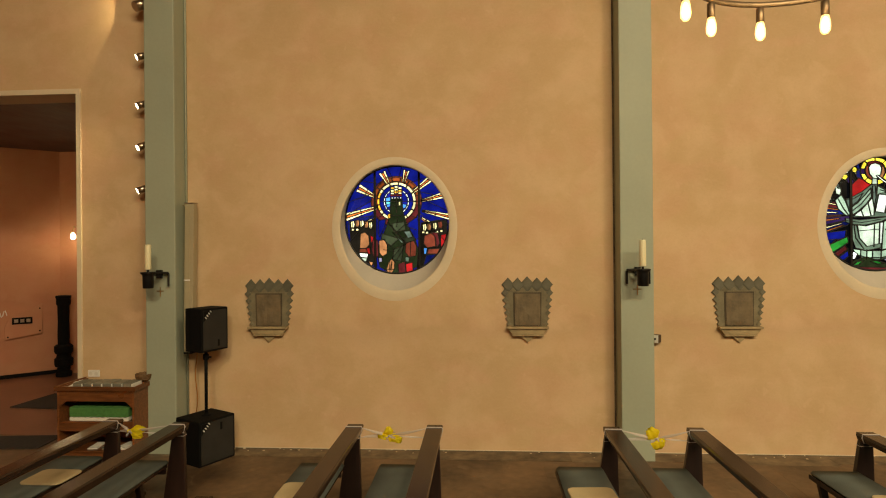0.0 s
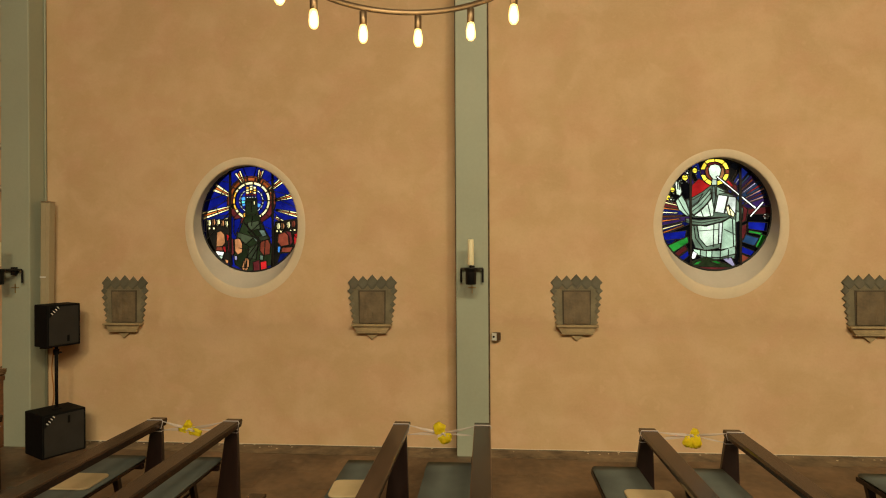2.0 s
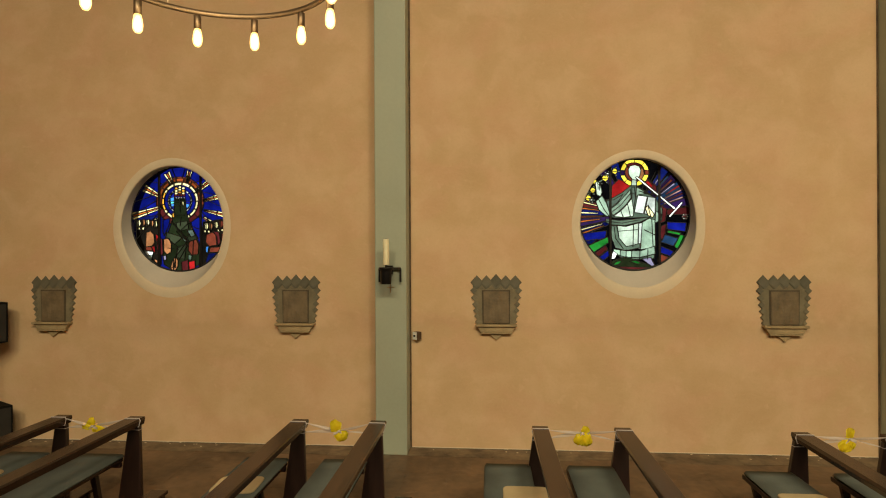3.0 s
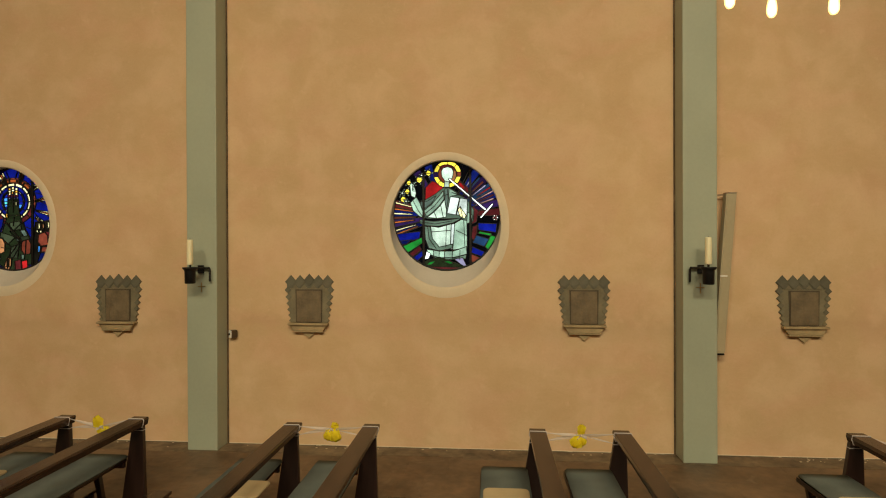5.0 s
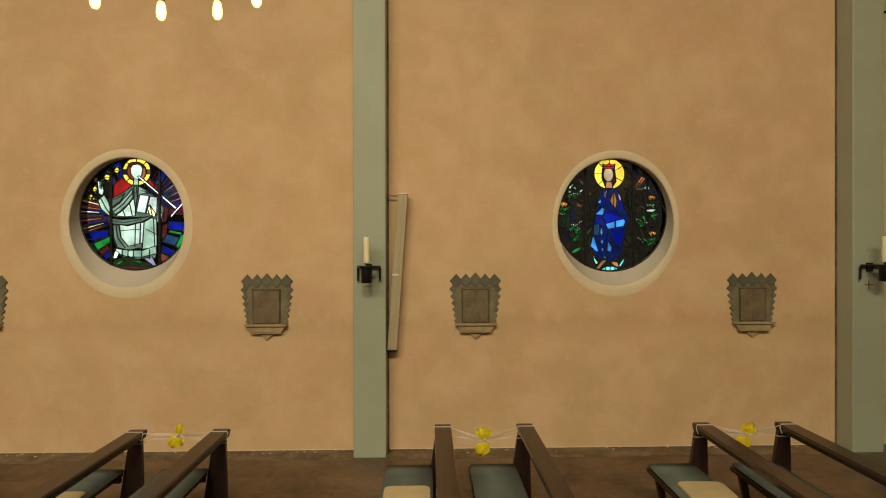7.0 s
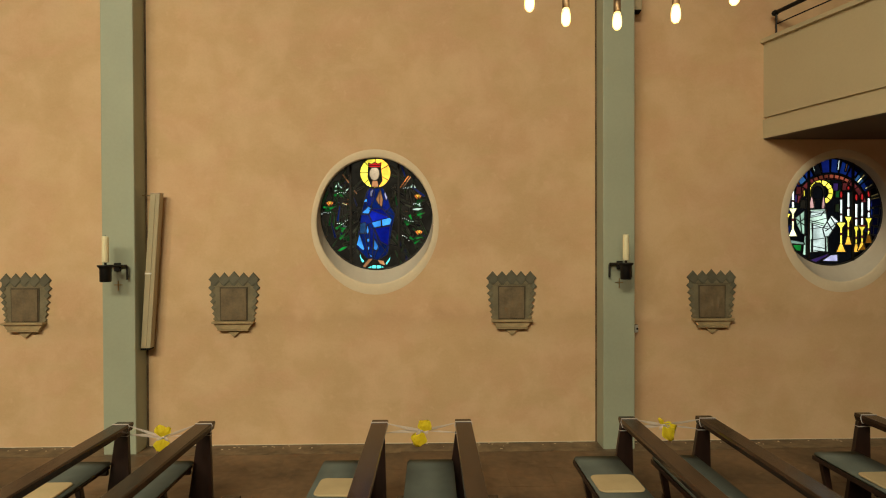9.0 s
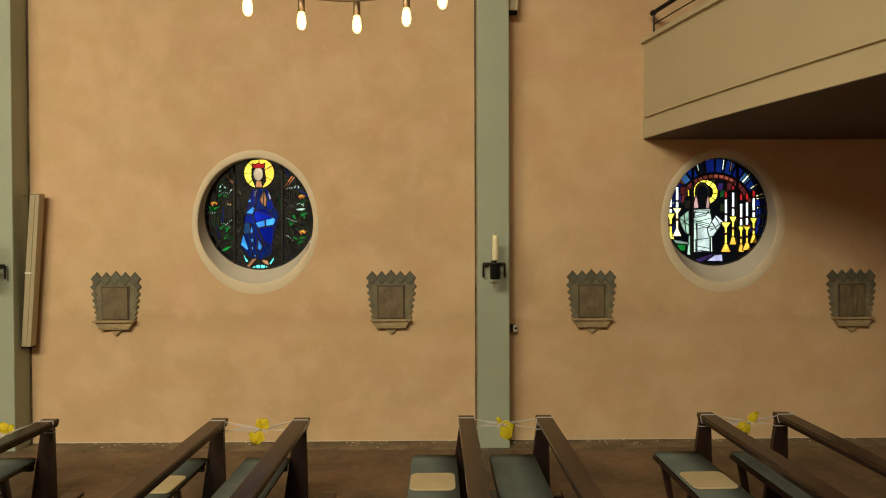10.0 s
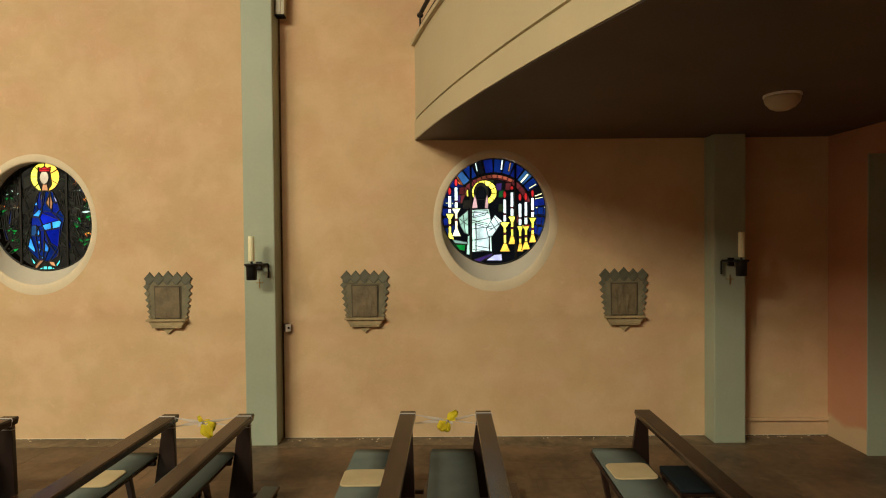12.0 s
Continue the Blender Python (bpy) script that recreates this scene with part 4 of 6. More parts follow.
d.poly("mint", (412, 300), (440, 318), (432, 352), (408, 362))
d.poly("fern", (158, 338), (230, 348), (300, 342), (388, 330), (336, 356), (256, 374), (190, 370), (160, 358)), d.cut((160, 350), (240, 362), (330, 346))
d.poly("pale", (216, 374), (260, 380), (326, 362), (320, 490), (262, 486), (226, 440)), d.cut((218, 404), (324, 396)), d.cut((300, 372), (296, 486))
d.poly("mint", (336, 364), (380, 338), (408, 346), (410, 488), (332, 500), (328, 420)), d.cut((352, 396), (408, 424)), d.cut((392, 342), (398, 486))
d.poly("milk", (326, 364), (344, 360), (334, 496), (322, 496))
d.poly("fern", (184, 374), (214, 376), (226, 440), (262, 484), (332, 468), (332, 490), (262, 504), (206, 490), (188, 440)), d.cut((200, 376), (208, 440), (246, 494))
d.poly("mint", (196, 496), (262, 506), (336, 506), (406, 482), (408, 522), (332, 540), (262, 540), (200, 520))
d.poly("fern", (204, 522), (262, 541), (336, 541), (406, 524), (402, 546), (262, 553))
for x in (232, 262, 290, 332, 372):
    d.cut((x, 500), (x - 2, 550))
d.poly("moss", (160, 592), (200, 554), (262, 536), (332, 562), (404, 592), (300, 604)), d.poly("green", (190, 582), (212, 562), (244, 556), (222, 576)), d.poly("green", (280, 560), (312, 556), (340, 570), (318, 574))
d.poly("white", (184, 548), (194, 506), (216, 520), (204, 546)), d.poly("lilac", (340, 548), (386, 540), (406, 582), (390, 586))
d.poly("wine", (196, 592), (392, 594), (332, 614), (230, 614))
d.cx, d.cy, d.rx, d.ry = 243, 336, 285, 290
d.poly("white", (253, 142), (260, 137), (451, 302), (445, 311)), d.poly("white", (482, 271), (489, 277), (424, 352), (417, 346))
d.cut((370, 236), (384, 260))
for k in range(6):
    d.oval("rose" if k % 2 else "white", 498 + 11 * math.cos(k * 1.047), 348 + 11 * math.sin(k * 1.047), 5, 5, 6)
d.oval("red", 498, 348, 5, 5, 6)
stained_window("window_2", WINDOWS[1], d, (-0.42, 0.44), "round stained-glass window, pale mint robe shape with golden halo", 1.005, 0.006)

# deep blue robe shape among dark leaves
d = Design(344, 326, 300, 296)
d.shapes[0] = ("bark", d.shapes[0][1])
rng = random.Random(5)
for k in range(170):
    a, r = rng.uniform(0, 2 * math.pi), rng.uniform(0.3, 0.97)
    x, y = 344 + 300 * r * math.cos(a), 326 + 296 * r * math.sin(a)
    if abs(x - 340) < 90:
        continue
    lean = 90 + (28 if x > 340 else -28) + rng.uniform(-50, 50)
    d.ray(rng.choice(("moss", "twig", "twig", "moss", "leaf", "night", "bark", "ink")), x, y, lean, -42, 42, rng.uniform(3, 7), rng.uniform(1.5, 4))
for x, y, a, n in ((150, 212, 10, 5), (96, 304, -10, 5), (160, 396, 70, 5), (178, 452, 95, 4), (575, 268, 15, 5), (520, 362, -5, 4), (545, 462, 20, 5), (580, 320, 60, 3)):
    for k in range(n):
        d.ray("leaf" if k % 2 else "green", x + rng.uniform(-18, 18), y + rng.uniform(-14, 14), a + rng.uniform(-60, 60), -20, 24, rng.uniform(6, 10), 2)
d.poly("green", (134, 522), (160, 502), (196, 494), (176, 512), (150, 526)), d.poly("green", (140, 395), (190, 398), (168, 414)), d.poly("pale", (528, 300), (556, 294), (592, 296), (566, 310), (540, 308))
for x, y, a in ((128, 186, 60), (146, 180, 100), (162, 190, 135), (122, 206, 20), (182, 204, 40), (500, 190, 20), (524, 188, 60), (548, 190, 110), (566, 284, 70)):
    d.ray("pale", x, y, a, 0, 24, 6, 1.5)
for k in range(26):
    a, r = rng.uniform(0, 2 * math.pi), rng.uniform(0.5, 0.94)
    x, y = 344 + 300 * r * math.cos(a), 326 + 296 * r * math.sin(a)
    if abs(x - 340) > 120:
        q = rng.uniform(3, 6)
        d.poly(rng.choice(("green", "fern", "orange", "twig", "slate", "tan")), (x - q, y), (x, y - q * 0.7), (x + q, y + 2), (x + 1, y + q * 0.8))
for x, y in ((98, 288), (562, 252), (566, 442)):
    for o in (-34, -11, 12, 34):
        d.ray("orange" if abs(o) > 20 else "amber", x, y, 90 + o, 3, 30, 3, 6)
d.beam(162, 268, 196, 278, 5, 7, ("orange", "cream")), d.beam(168, 248, 200, 256, 4, 6, ("orange", "tan")), d.beam(164, 116, 200, 164, 3, 4, ("tan",)), d.beam(224, 198, 240, 222, 3, 4, ("tan",))
d.beam(466, 192, 514, 124, 3, 5, ("orange",)), d.beam(478, 194, 526, 128, 3, 5, ("tan",)), d.beam(478, 315, 508, 315, 2, 3, ("tan",))
for x0, y0, n, slope in ((56, 326, 5, -0.25), (138, 376, 5, 0.35), (168, 376, 3, -0.7), (138, 218, 5, -0.2), (480, 350, 6, 0.3), (480, 442, 4, 0.7), (486, 190, 3, 0.1), (540, 274, 4, 0.2)):
    for i in range(n):
        d.oval("white", x0 + 11 * i, y0 + 11 * slope * i - 4 * math.sin(1.3 * i), 4.5, 4, 6)
for k in range(16):
    d.oval("amber" if k % 3 else "cream", rng.uniform(420, 444), 236 + 6.2 * k, 3.2, 2.6, 5)
# the halo, half yellow and half amber, with crown and plain oval
d.ring("yellow", 338, 108, 30, 81, 4, 90, 270), d.ring("amber", 338, 108, 30, 81, 3, -90, 90)
d.poly("bark", (300, 80), (366, 80), (374, 150), (352, 182), (316, 178), (298, 130))
d.oval("skin", 333, 112, 27, 38, 14), d.poly("tan", (322, 148), (350, 150), (356, 184), (316, 184))
d.poly("red", (302, 56), (318, 62), (336, 52), (352, 62), (369, 54), (366, 80), (304, 80)), d.cut((304, 70), (367, 70))
# the robe: dark panes, a few bright ones
d.poly("ink", (302, 188), (378, 190), (404, 240), (418, 290), (442, 330), (428, 384), (418, 440), (402, 540), (352, 572), (288, 560), (236, 500), (250, 400), (262, 330), (276, 268), (290, 214))
d.poly("navy", (304, 192), (336, 190), (326, 262), (302, 300), (286, 262)), d.poly("navy", (262, 330), (300, 330), (320, 372), (300, 380), (280, 420), (250, 410))
d.poly("blue", (318, 300), (372, 300), (416, 344), (320, 370), (304, 332)), d.poly("blue", (332, 402), (416, 390), (404, 496), (362, 472)), d.poly("navy", (376, 250), (404, 244), (416, 290), (390, 320), (372, 300))
d.poly("navy", (306, 404), (330, 402), (352, 470), (330, 520), (308, 500)), d.poly("slate", (256, 376), (286, 372), (288, 430), (254, 430))
for a, b in (((302, 300), (418, 346)), ((330, 402), (320, 562)), ((352, 470), (402, 540)), ((280, 420), (300, 556)), ((250, 430), (290, 430)), ((362, 472), (330, 560)), ((320, 190), (318, 300)), ((404, 496), (352, 572)), ((372, 300), (440, 334))):
    d.cut(a, b)
for pts in (((264, 322), (300, 286), (316, 296), (302, 326)), ((316, 372), (366, 358), (368, 392), (330, 400)), ((370, 356), (414, 346), (424, 358), (414, 384), (372, 392)), ((237, 490), (252, 430), (280, 514), (270, 520)), ((294, 378), (304, 418), (296, 436), (288, 420)),
            ((290, 460), (306, 455), (306, 478), (292, 474)), ((330, 458), (356, 504), (346, 522), (326, 514)), ((274, 264), (290, 240), (296, 262)), ((300, 536), (326, 552), (312, 556)), ((296, 500), (306, 498), (304, 520), (296, 516))):
    d.poly("sky", *pts)
d.poly("lilac", (312, 202), (328, 194), (320, 236), (310, 232)), d.poly("lilac", (386, 200), (402, 242), (394, 256), (384, 226))
d.poly("tan", (340, 250), (364, 192), (378, 250), (372, 292), (352, 272)), d.cut((362, 200), (360, 280))
for pts in (((252, 520), (262, 556), (280, 578), (266, 586), (254, 556)), ((420, 540), (412, 574), (396, 600), (388, 590), (408, 562)), ((288, 614), (320, 598), (366, 598), (386, 611), (340, 622))):
    d.poly("aqua", *pts)
d.cut((318, 596), (316, 622)), d.cut((342, 596), (342, 622)), d.cut((366, 596), (368, 622))
d.poly("tan", (266, 606), (298, 566), (326, 562), (282, 613)), d.poly("tan", (345, 570), (380, 574), (390, 602), (360, 592))
stained_window("window_3", WINDOWS[2], d, (-0.45, 0.39), "round stained-glass window, deep blue robe shape among dark leaves", 1.03, 0.018, WIDE[2])

# white robe shape between candlesticks
d = Design(346, 369, 271, 279)
d.shapes[0] = ("night", d.shapes[0][1])
for k, a in enumerate(range(-24, 215, 12)):
    d.ray(("navy", "ink", "ink", "navy", "night", "ink", "slate")[k % 7], 346, 369, a, 204, 300, 20, 27)
for tone, x0, y0, x1, y1, w in (("pale", 264, 158, 254, 112, 4), ("milk", 386, 152, 392, 98, 5), ("tan", 424, 160, 434, 112, 4), ("cream", 486, 218, 524, 174, 5), ("cream", 526, 250, 566, 226, 4), ("cream", 556, 290, 596, 276, 4), ("cream", 556, 304, 600, 296, 3), ("cream", 560, 350, 610, 349, 4), ("ember", 188, 230, 156, 180, 4), ("orange", 176, 226, 150, 192, 3), ("cream", 98, 322, 140, 324, 3)):
    l0 = math.hypot(x1 - x0, y1 - y0)
    u, v = -(y1 - y0) / l0 * w, (x1 - x0) / l0 * w
    d.poly(tone, (x0 - u, y0 - v), (x1 - u, y1 - v), (x1 + u, y1 + v), (x0 + u, y0 + v))
d.ring("wine", 346, 366, 166, 194, 11, 14, 166)
d.ring("brick", 346, 366, 172, 192, 7, 58, 118, 0.02)
for x, y, c in ((385, 275, "leaf"), (372, 240, "violet"), (420, 238, "wine"), (330, 222, "moss"), (205, 330, "bark"), (385, 350, "moss"), (190, 420, "wine"), (465, 410, "wine"), (575, 420, "navy"), (582, 470, "ink"), (584, 366, "ink"), (100, 420, "navy"), (96, 370, "navy"), (182, 258, "wine"), (160, 300, "violet")):
    d.rect(c, x - 15, y - 20, x + 15, y + 20, 3)
# halo, plain dark head shape with rosy sides
d.ring("yellow", 299, 268, 36, 64, 9, -72, 215)
d.poly("yellow", (206, 262), (216, 246), (218, 288), (208, 290))
d.oval("bark", 282, 268, 37, 52, 14)
d.poly("rose", (240, 318), (252, 268), (258, 300), (266, 350), (234, 352))
d.poly("rose", (306, 300), (314, 272), (320, 330), (318, 354), (298, 352))
d.oval("night", 281, 277, 29, 44, 14)
d.rect("night", 264, 305, 300, 358)
d.poly("pale", (232, 359), (322, 355), (331, 407), (336, 579), (230, 581))
d.poly("milk", (256, 428), (322, 446), (326, 577), (256, 577))
d.poly("milk", (246, 366), (316, 364), (300, 388), (240, 400))
d.poly("mint", (165, 402), (215, 360), (216, 488), (195, 480), (173, 438)), d.cut((170, 405), (215, 440)), d.cut((176, 436), (216, 402)), d.cut((190, 384), (200, 482))
d.poly("milk", (352, 386), (390, 420), (340, 496), (318, 500), (308, 458)), d.cut((330, 420), (360, 470)), d.cut((322, 470), (388, 424)), d.cut((346, 392), (376, 440))
for a, b in (((232, 372), (322, 377)), ((232, 396), (324, 370)), ((232, 412), (314, 432)), ((232, 428), (330, 402)), ((250, 435), (336, 459)), ((232, 460), (334, 446)), ((232, 519), (328, 505)), ((250, 547), (322, 561)), ((250, 512), (250, 580)), ((322, 506), (322, 580)), ((238, 567), (334, 579)), ((252, 428), (256, 516))):
    d.cut(a, b)
d.poly("mint", (212, 496), (222, 492), (222, 596), (204, 592))
for x, flame, top, mid, low, w in ((121, 260, 285, 378, 515, 22), (154, 215, 240, 350, 497, 24), (403, 280, 305, 425, 580, 27), (440, 246, 268, 395, 542, 20), (481, 294, 328, 445, 580, 17), (511, 292, 320, 440, 572, 24), (545, 276, 298, 402, 534, 20)):
    stick = "cream" if x == 154 else "yellow"
    d.oval("red", x, flame, 9, 21 if x != 440 else 12, 10)
    d.rect("white", x - 8, top, x + 8, mid - 2)
    d.rect("wine", x - 8, (top + mid) / 2 + 14, x + 8, (top + mid) / 2 + 22)
    d.poly(stick, (x - w, mid), (x + w, mid), (x + 7, mid + 30), (x + 7, low - 40), (x + w, low), (x - w, low), (x - 7, low - 40), (x - 7, mid + 30))
    if x > 400:
        d.poly("amber", (x - 8, low - 44), (x + 8, low - 44), (x + w, low), (x - w, low))
    d.rect("wine", x - 8, mid + 55, x + 8, mid + 66)
d.rect("red", 500, 440, 534, 446)
d.poly("lilac", (302, 626), (346, 596), (386, 592), (388, 628)), d.poly("violet", (236, 622), (340, 586), (336, 600), (270, 636))
d.poly("grey", (130, 512), (212, 528), (214, 540), (146, 534))
d.poly("green", (148, 540), (200, 540), (196, 574), (170, 570)), d.poly("leaf", (132, 530), (150, 540), (168, 570), (150, 566))
stained_window("window_4", WINDOWS[3], d, (-0.43, 0.41), "round stained-glass window, white robe shape between yellow candlesticks", 1.005, 0.006)


# ---- stations of the cross ----
def diamond(w, h, depth):
    bm = bmesh.new()
    rim = [bm.verts.new(p) for p in ((-w, 0, 0), (0, 0, -h), (w, 0, 0), (0, 0, h))]
    mid = [bm.verts.new((v.co.x * 0.85, -depth, v.co.z * 0.85)) for v in rim]
    bm.faces.new(rim), bm.faces.new(mid[::-1])
    for i in range(4):
        bm.faces.new((rim[i - 1], rim[i], mid[i], mid[i - 1]))
    return bm


def station(seed):
    """A clay wall relief: sawtooth frame of diamond tiles, dark at the top and paler downwards, sunk panel, stepped ledge with a point below."""
    st = root("wall_relief", pose(0, 0, 0), "clay wall relief with sawtooth tile frame and ledge", "wall relief", "reliefs along the nave wall")
    r = random.Random(seed)
    part("backing", prism([(-0.256, 0.215), (0.256, 0.215), (0.212, -0.172), (-0.212, -0.172)], -0.014, -0.001, 0.003), M_CLAY_LIGHT, st)
    part("top_band", prism([(-0.256, 0.31), (0.256, 0.31), (0.256, 0.216), (-0.256, 0.216)], -0.016, -0.001, 0.003), M_CLAY_DARK, st, "dark glazed band")
    big = mesh_of(diamond(0.072, 0.080, 0.018), M_CLAY_DARK)
    small = [mesh_of(diamond(0.043, 0.043, 0.020), m) for m in (M_CLAY_DARK, M_CLAY, M_CLAY, M_CLAY, M_CLAY_LIGHT, M_CLAY_LIGHT)]
    wedge = mesh_of(prism([(-0.040, 0.0), (0.040, 0.0), (0.0, 0.042)], -0.004, 0.0, 0.001), M_CLAY_LIGHT)

    def tile(mesh, x, z, y=-0.001, k=1.0):
        ob = new("tile", mesh)
        ob.parent = st
        ob.matrix_basis = pose(x, y, z, 0, 0, r.uniform(-1.5, 1.5)) @ Matrix.Diagonal((k, 1, k, 1))

    for i in range(5):
        tile(big, -0.212 + 0.106 * i, 0.287 + (0.014 if i == 2 else 0), -0.003 - 0.0022 * (i % 2))
    for i in range(4):
        tile(wedge, -0.156 + 0.104 * i, 0.217, -0.0165, 0.95)
    z = 0.196
    for i in range(6):
        k = 1.0 * 0.925 ** i
        for side in (-1, 1):
            tile(small[i], side * (0.287 - 0.0105 * i - 0.042 * k), z, -0.001 - 0.002 * (i % 2), k)
        z -= 0.0785 * 0.935 ** i
    # raised moulding, a dark sunk line, and the worn relief in the middle
    part("panel_frame", prism([(-0.156, 0.202), (0.156, 0.202), (0.150, -0.171), (-0.150, -0.171)], -0.022, -0.0145, 0.003), M_PANEL_EDGE, st, "dark brown frame line")
    bm = box(-0.139, 0.139, -0.031, -0.0215, -0.162, 0.188)
    bmesh.ops.subdivide_edges(bm, edges=bm.edges[:], cuts=15, use_grid_fill=True)
    stems = [(r.uniform(-0.09, 0.09), r.uniform(0.018, 0.04), r.uniform(-0.04, 0.13)) for _ in range(4)]
    for v in bm.verts:
        if v.co.y < -0.0305 and abs(v.co.x) < 0.13 and -0.15 < v.co.z < 0.175:
            lump = max([max(0, 1 - abs(v.co.x - x - 0.15 * (v.co.z + 0.1) * (-1) ** n) / w) * (v.co.z < top) for n, (x, w, top) in enumerate(stems)])
            v.co.y -= 0.005 * lump + 0.008 * max(0, noise.noise((v.co.x * 19 + seed * 7, 0, v.co.z * 14)))
    part("panel", bm, M_PANEL, st, "brown relief panel")
    part("ledge", box(-0.228, 0.228, -0.085, -0.001, -0.197, -0.173, 0.006), M_LEDGE, st, "pale clay ledge")
    part("corbel", prism([(-0.213, -0.198), (0.213, -0.198), (0.168, -0.262), (-0.168, -0.262)], -0.06, -0.001, 0.005), M_LEDGE, st)
    part("corbel_plate", box(-0.170, 0.170, -0.064, -0.001, -0.276, -0.263, 0.003), M_LEDGE, st)
    part("corbel_point", prism([(-0.086, -0.277), (0.086, -0.277), (0.0, -0.351)], -0.030, -0.001, 0.004), M_LEDGE, st)
    return st


for i, x in enumerate((-2.50, 0.42, 2.69, 5.745, 8.024, 11.11, 13.375, 16.335)):
    st = station(i + 1)
    st.matrix_basis = pose(x, WALL, 1.566, 0, 0, 0)


# ---- pews ----
def pew():
    p = root("pew", pose(0, 0, 0), "dark-stained oak pew with blue-grey felt seat cushion", "pew", "rows of pews")
    L = 3.8
    rail = [(0.004, 0.732), (0.008, 0.758), (0.138, 0.758), (0.144, 0.744), (0.132, 0.692), (0.016, 0.692)]
    part("back_rail", prism(rail, -L, 0.045, 0.004), M_WOOD, p)
    for y in (0.040, -L / 2, -L + 0.05):
        part("end_post", prism([(0.014, 0.6915), (0.112, 0.6915), (0.128, 0.0), (-0.086, 0.0)], y - 0.042, y, 0.004), M_POST, p)
        part("front_leg", prism([(-0.345, 0.375), (-0.285, 0.375), (-0.225, 0.0), (-0.265, 0.0)], y - 0.085, y - 0.035, 0.005), M_POST, p)
        part("bearer", box(-0.34, -0.04, y - 0.080, y - 0.045, 0.325, 0.375, 0.004), M_POST, p)
    part("seat", box(-0.385, -0.03, -L + 0.02, -0.004, 0.375, 0.405, 0.006), M_WOOD, p)
    part("seat_front_edge", box(-0.398, -0.386, -L + 0.02, -0.004, 0.370, 0.408, 0.003), M_POST, p)
    for a, b in ((-1.86, -0.010), (-3.75, -1.89)):
        bm = box(-0.392, -0.012, a, b, 0.406, 0.442)
        bmesh.ops.subdivide_edges(bm, edges=[e for e in bm.edges if abs(e.verts[0].co.y - e.verts[1].co.y) > 1], cuts=14, use_grid_fill=True)
        for v in bm.verts:
            if v.co.z > 0.43:
                v.co.z += 0.004 * noise.noise((v.co.x * 5, v.co.y * 4, 0))
        bmesh.ops.bevel(bm, geom=[e for e in bm.edges if e.calc_face_angle(0) > 1], offset=0.012, segments=2, affect="EDGES")
        part("cushion", bm, M_CUSHION, p, "blue-grey felt cushion", True)
    part("kneeler", box(0.215, 0.365, -L + 0.10, 0.02, 0.092, 0.122, 0.006), M_WOOD, p)
    for y in (-0.02, -L + 0.16):
        part("kneeler_bracket", box(0.135, 0.36, y - 0.035, y, 0.055, 0.0915, 0.004), M_POST, p)
        part("kneeler_foot", box(0.315, 0.35, y - 0.033, y - 0.002, 0.0, 0.0545, 0.003), M_POST, p)
    return p


PEWS = [(-3.445, -2.795), (-1.25, -0.568), (0.909, 1.589), (2.960, 3.642), (5.044, 5.725), (7.550, 8.234), (9.702, 10.400), (11.802, 12.468), (13.889, 14.555), (15.962, None)]
PEW_ENDS = [(5.215, 5.135)] + [(y, y) for y in (5.13, 5.135, 5.175, 5.147, 5.14, 5.09, 5.12, 5.165, 5.165)]
PEW_HEIGHTS = [1, 1, 1, 0.956, 0.956, 0.985, 1, 1, 1, 1]
first = pew()
first.matrix_basis = pose(PEWS[0][0], PEW_ENDS[0][0], 0)
for xs, ys, k in zip(PEWS, PEW_ENDS, PEW_HEIGHTS):
    for x, y in zip(xs, ys):
        if x is not None and x != PEWS[0][0]:
            copy_thing(first, pose(x, y, 0) @ Matrix.Diagonal((1, 1, k, 1)))

stool = root("stool", pose(16.21, 4.61, 0), "low stool with a dark navy cushion behind the last pew", "stool")
part("cushion", box(-0.165, 0.165, -0.225, 0.225, 0.372, 0.41, 0.014), M_NAVY, stool, "dark navy cushion", True)
part("seat_board", box(-0.16, 0.16, -0.22, 0.22, 0.345, 0.371, 0.004), M_POST, stool)
for x in (-0.13, 0.13):
    for y in (-0.19, 0.19):
        part("leg", box(x - 0.018, x + 0.018, y - 0.018, y + 0.018, 0, 0.345, 0.003), M_POST, stool)
rng = random.Random(11)


def seat_pad(x, y, z):
    bm = bmesh.new()
    pts = []
    for cx, cy, a0 in ((0.12, 0.10, 0), (-0.12, 0.10, 90), (-0.12, -0.10, 180), (0.12, -0.10, 270)):
        pts += [(cx + 0.05 * math.cos(radians(a0 + 22.5 * i)), cy + 0.05 * math.sin(radians(a0 + 22.5 * i))) for i in range(5)]
    rings = [[bm.verts.new((px * s, py * s, z)) for px, py in pts] for s, z in ((0.985, 0.0), (1.0, 0.005), (0.985, 0.012), (0.93, 0.014))]
    for a, b in zip(rings, rings[1:]):
        for i in range(len(pts)):
            bm.faces.new((a[i - 1], a[i], b[i], b[i - 1]))
    bm.faces.new(rings[-1]), bm.faces.new(rings[0][::-1])
    ob = part("seat_pad", bm, M_PAD)
    ob.matrix_basis = pose(x, y, z, 0, 0, rng.uniform(-4, 4))
    tagged(ob, "loose beige felt seat pad on a pew cushion", "seat pad", "seat pads")


PAD_SHIFTS = [(-0.10, 4.70), (-0.20, 4.52), (-0.20, 4.52), (-0.085, 4.52), (-0.20, 4.52), (-0.20, 4.52), (-0.17, 4.52), (-0.21, 4.53), (-0.22, 4.52), (-0.21, 4.62)]
for (a, b), (dx, y), k in zip(PEWS, PAD_SHIFTS, PEW_HEIGHTS):
    seat_pad(a + dx, y, 0.445 * k)


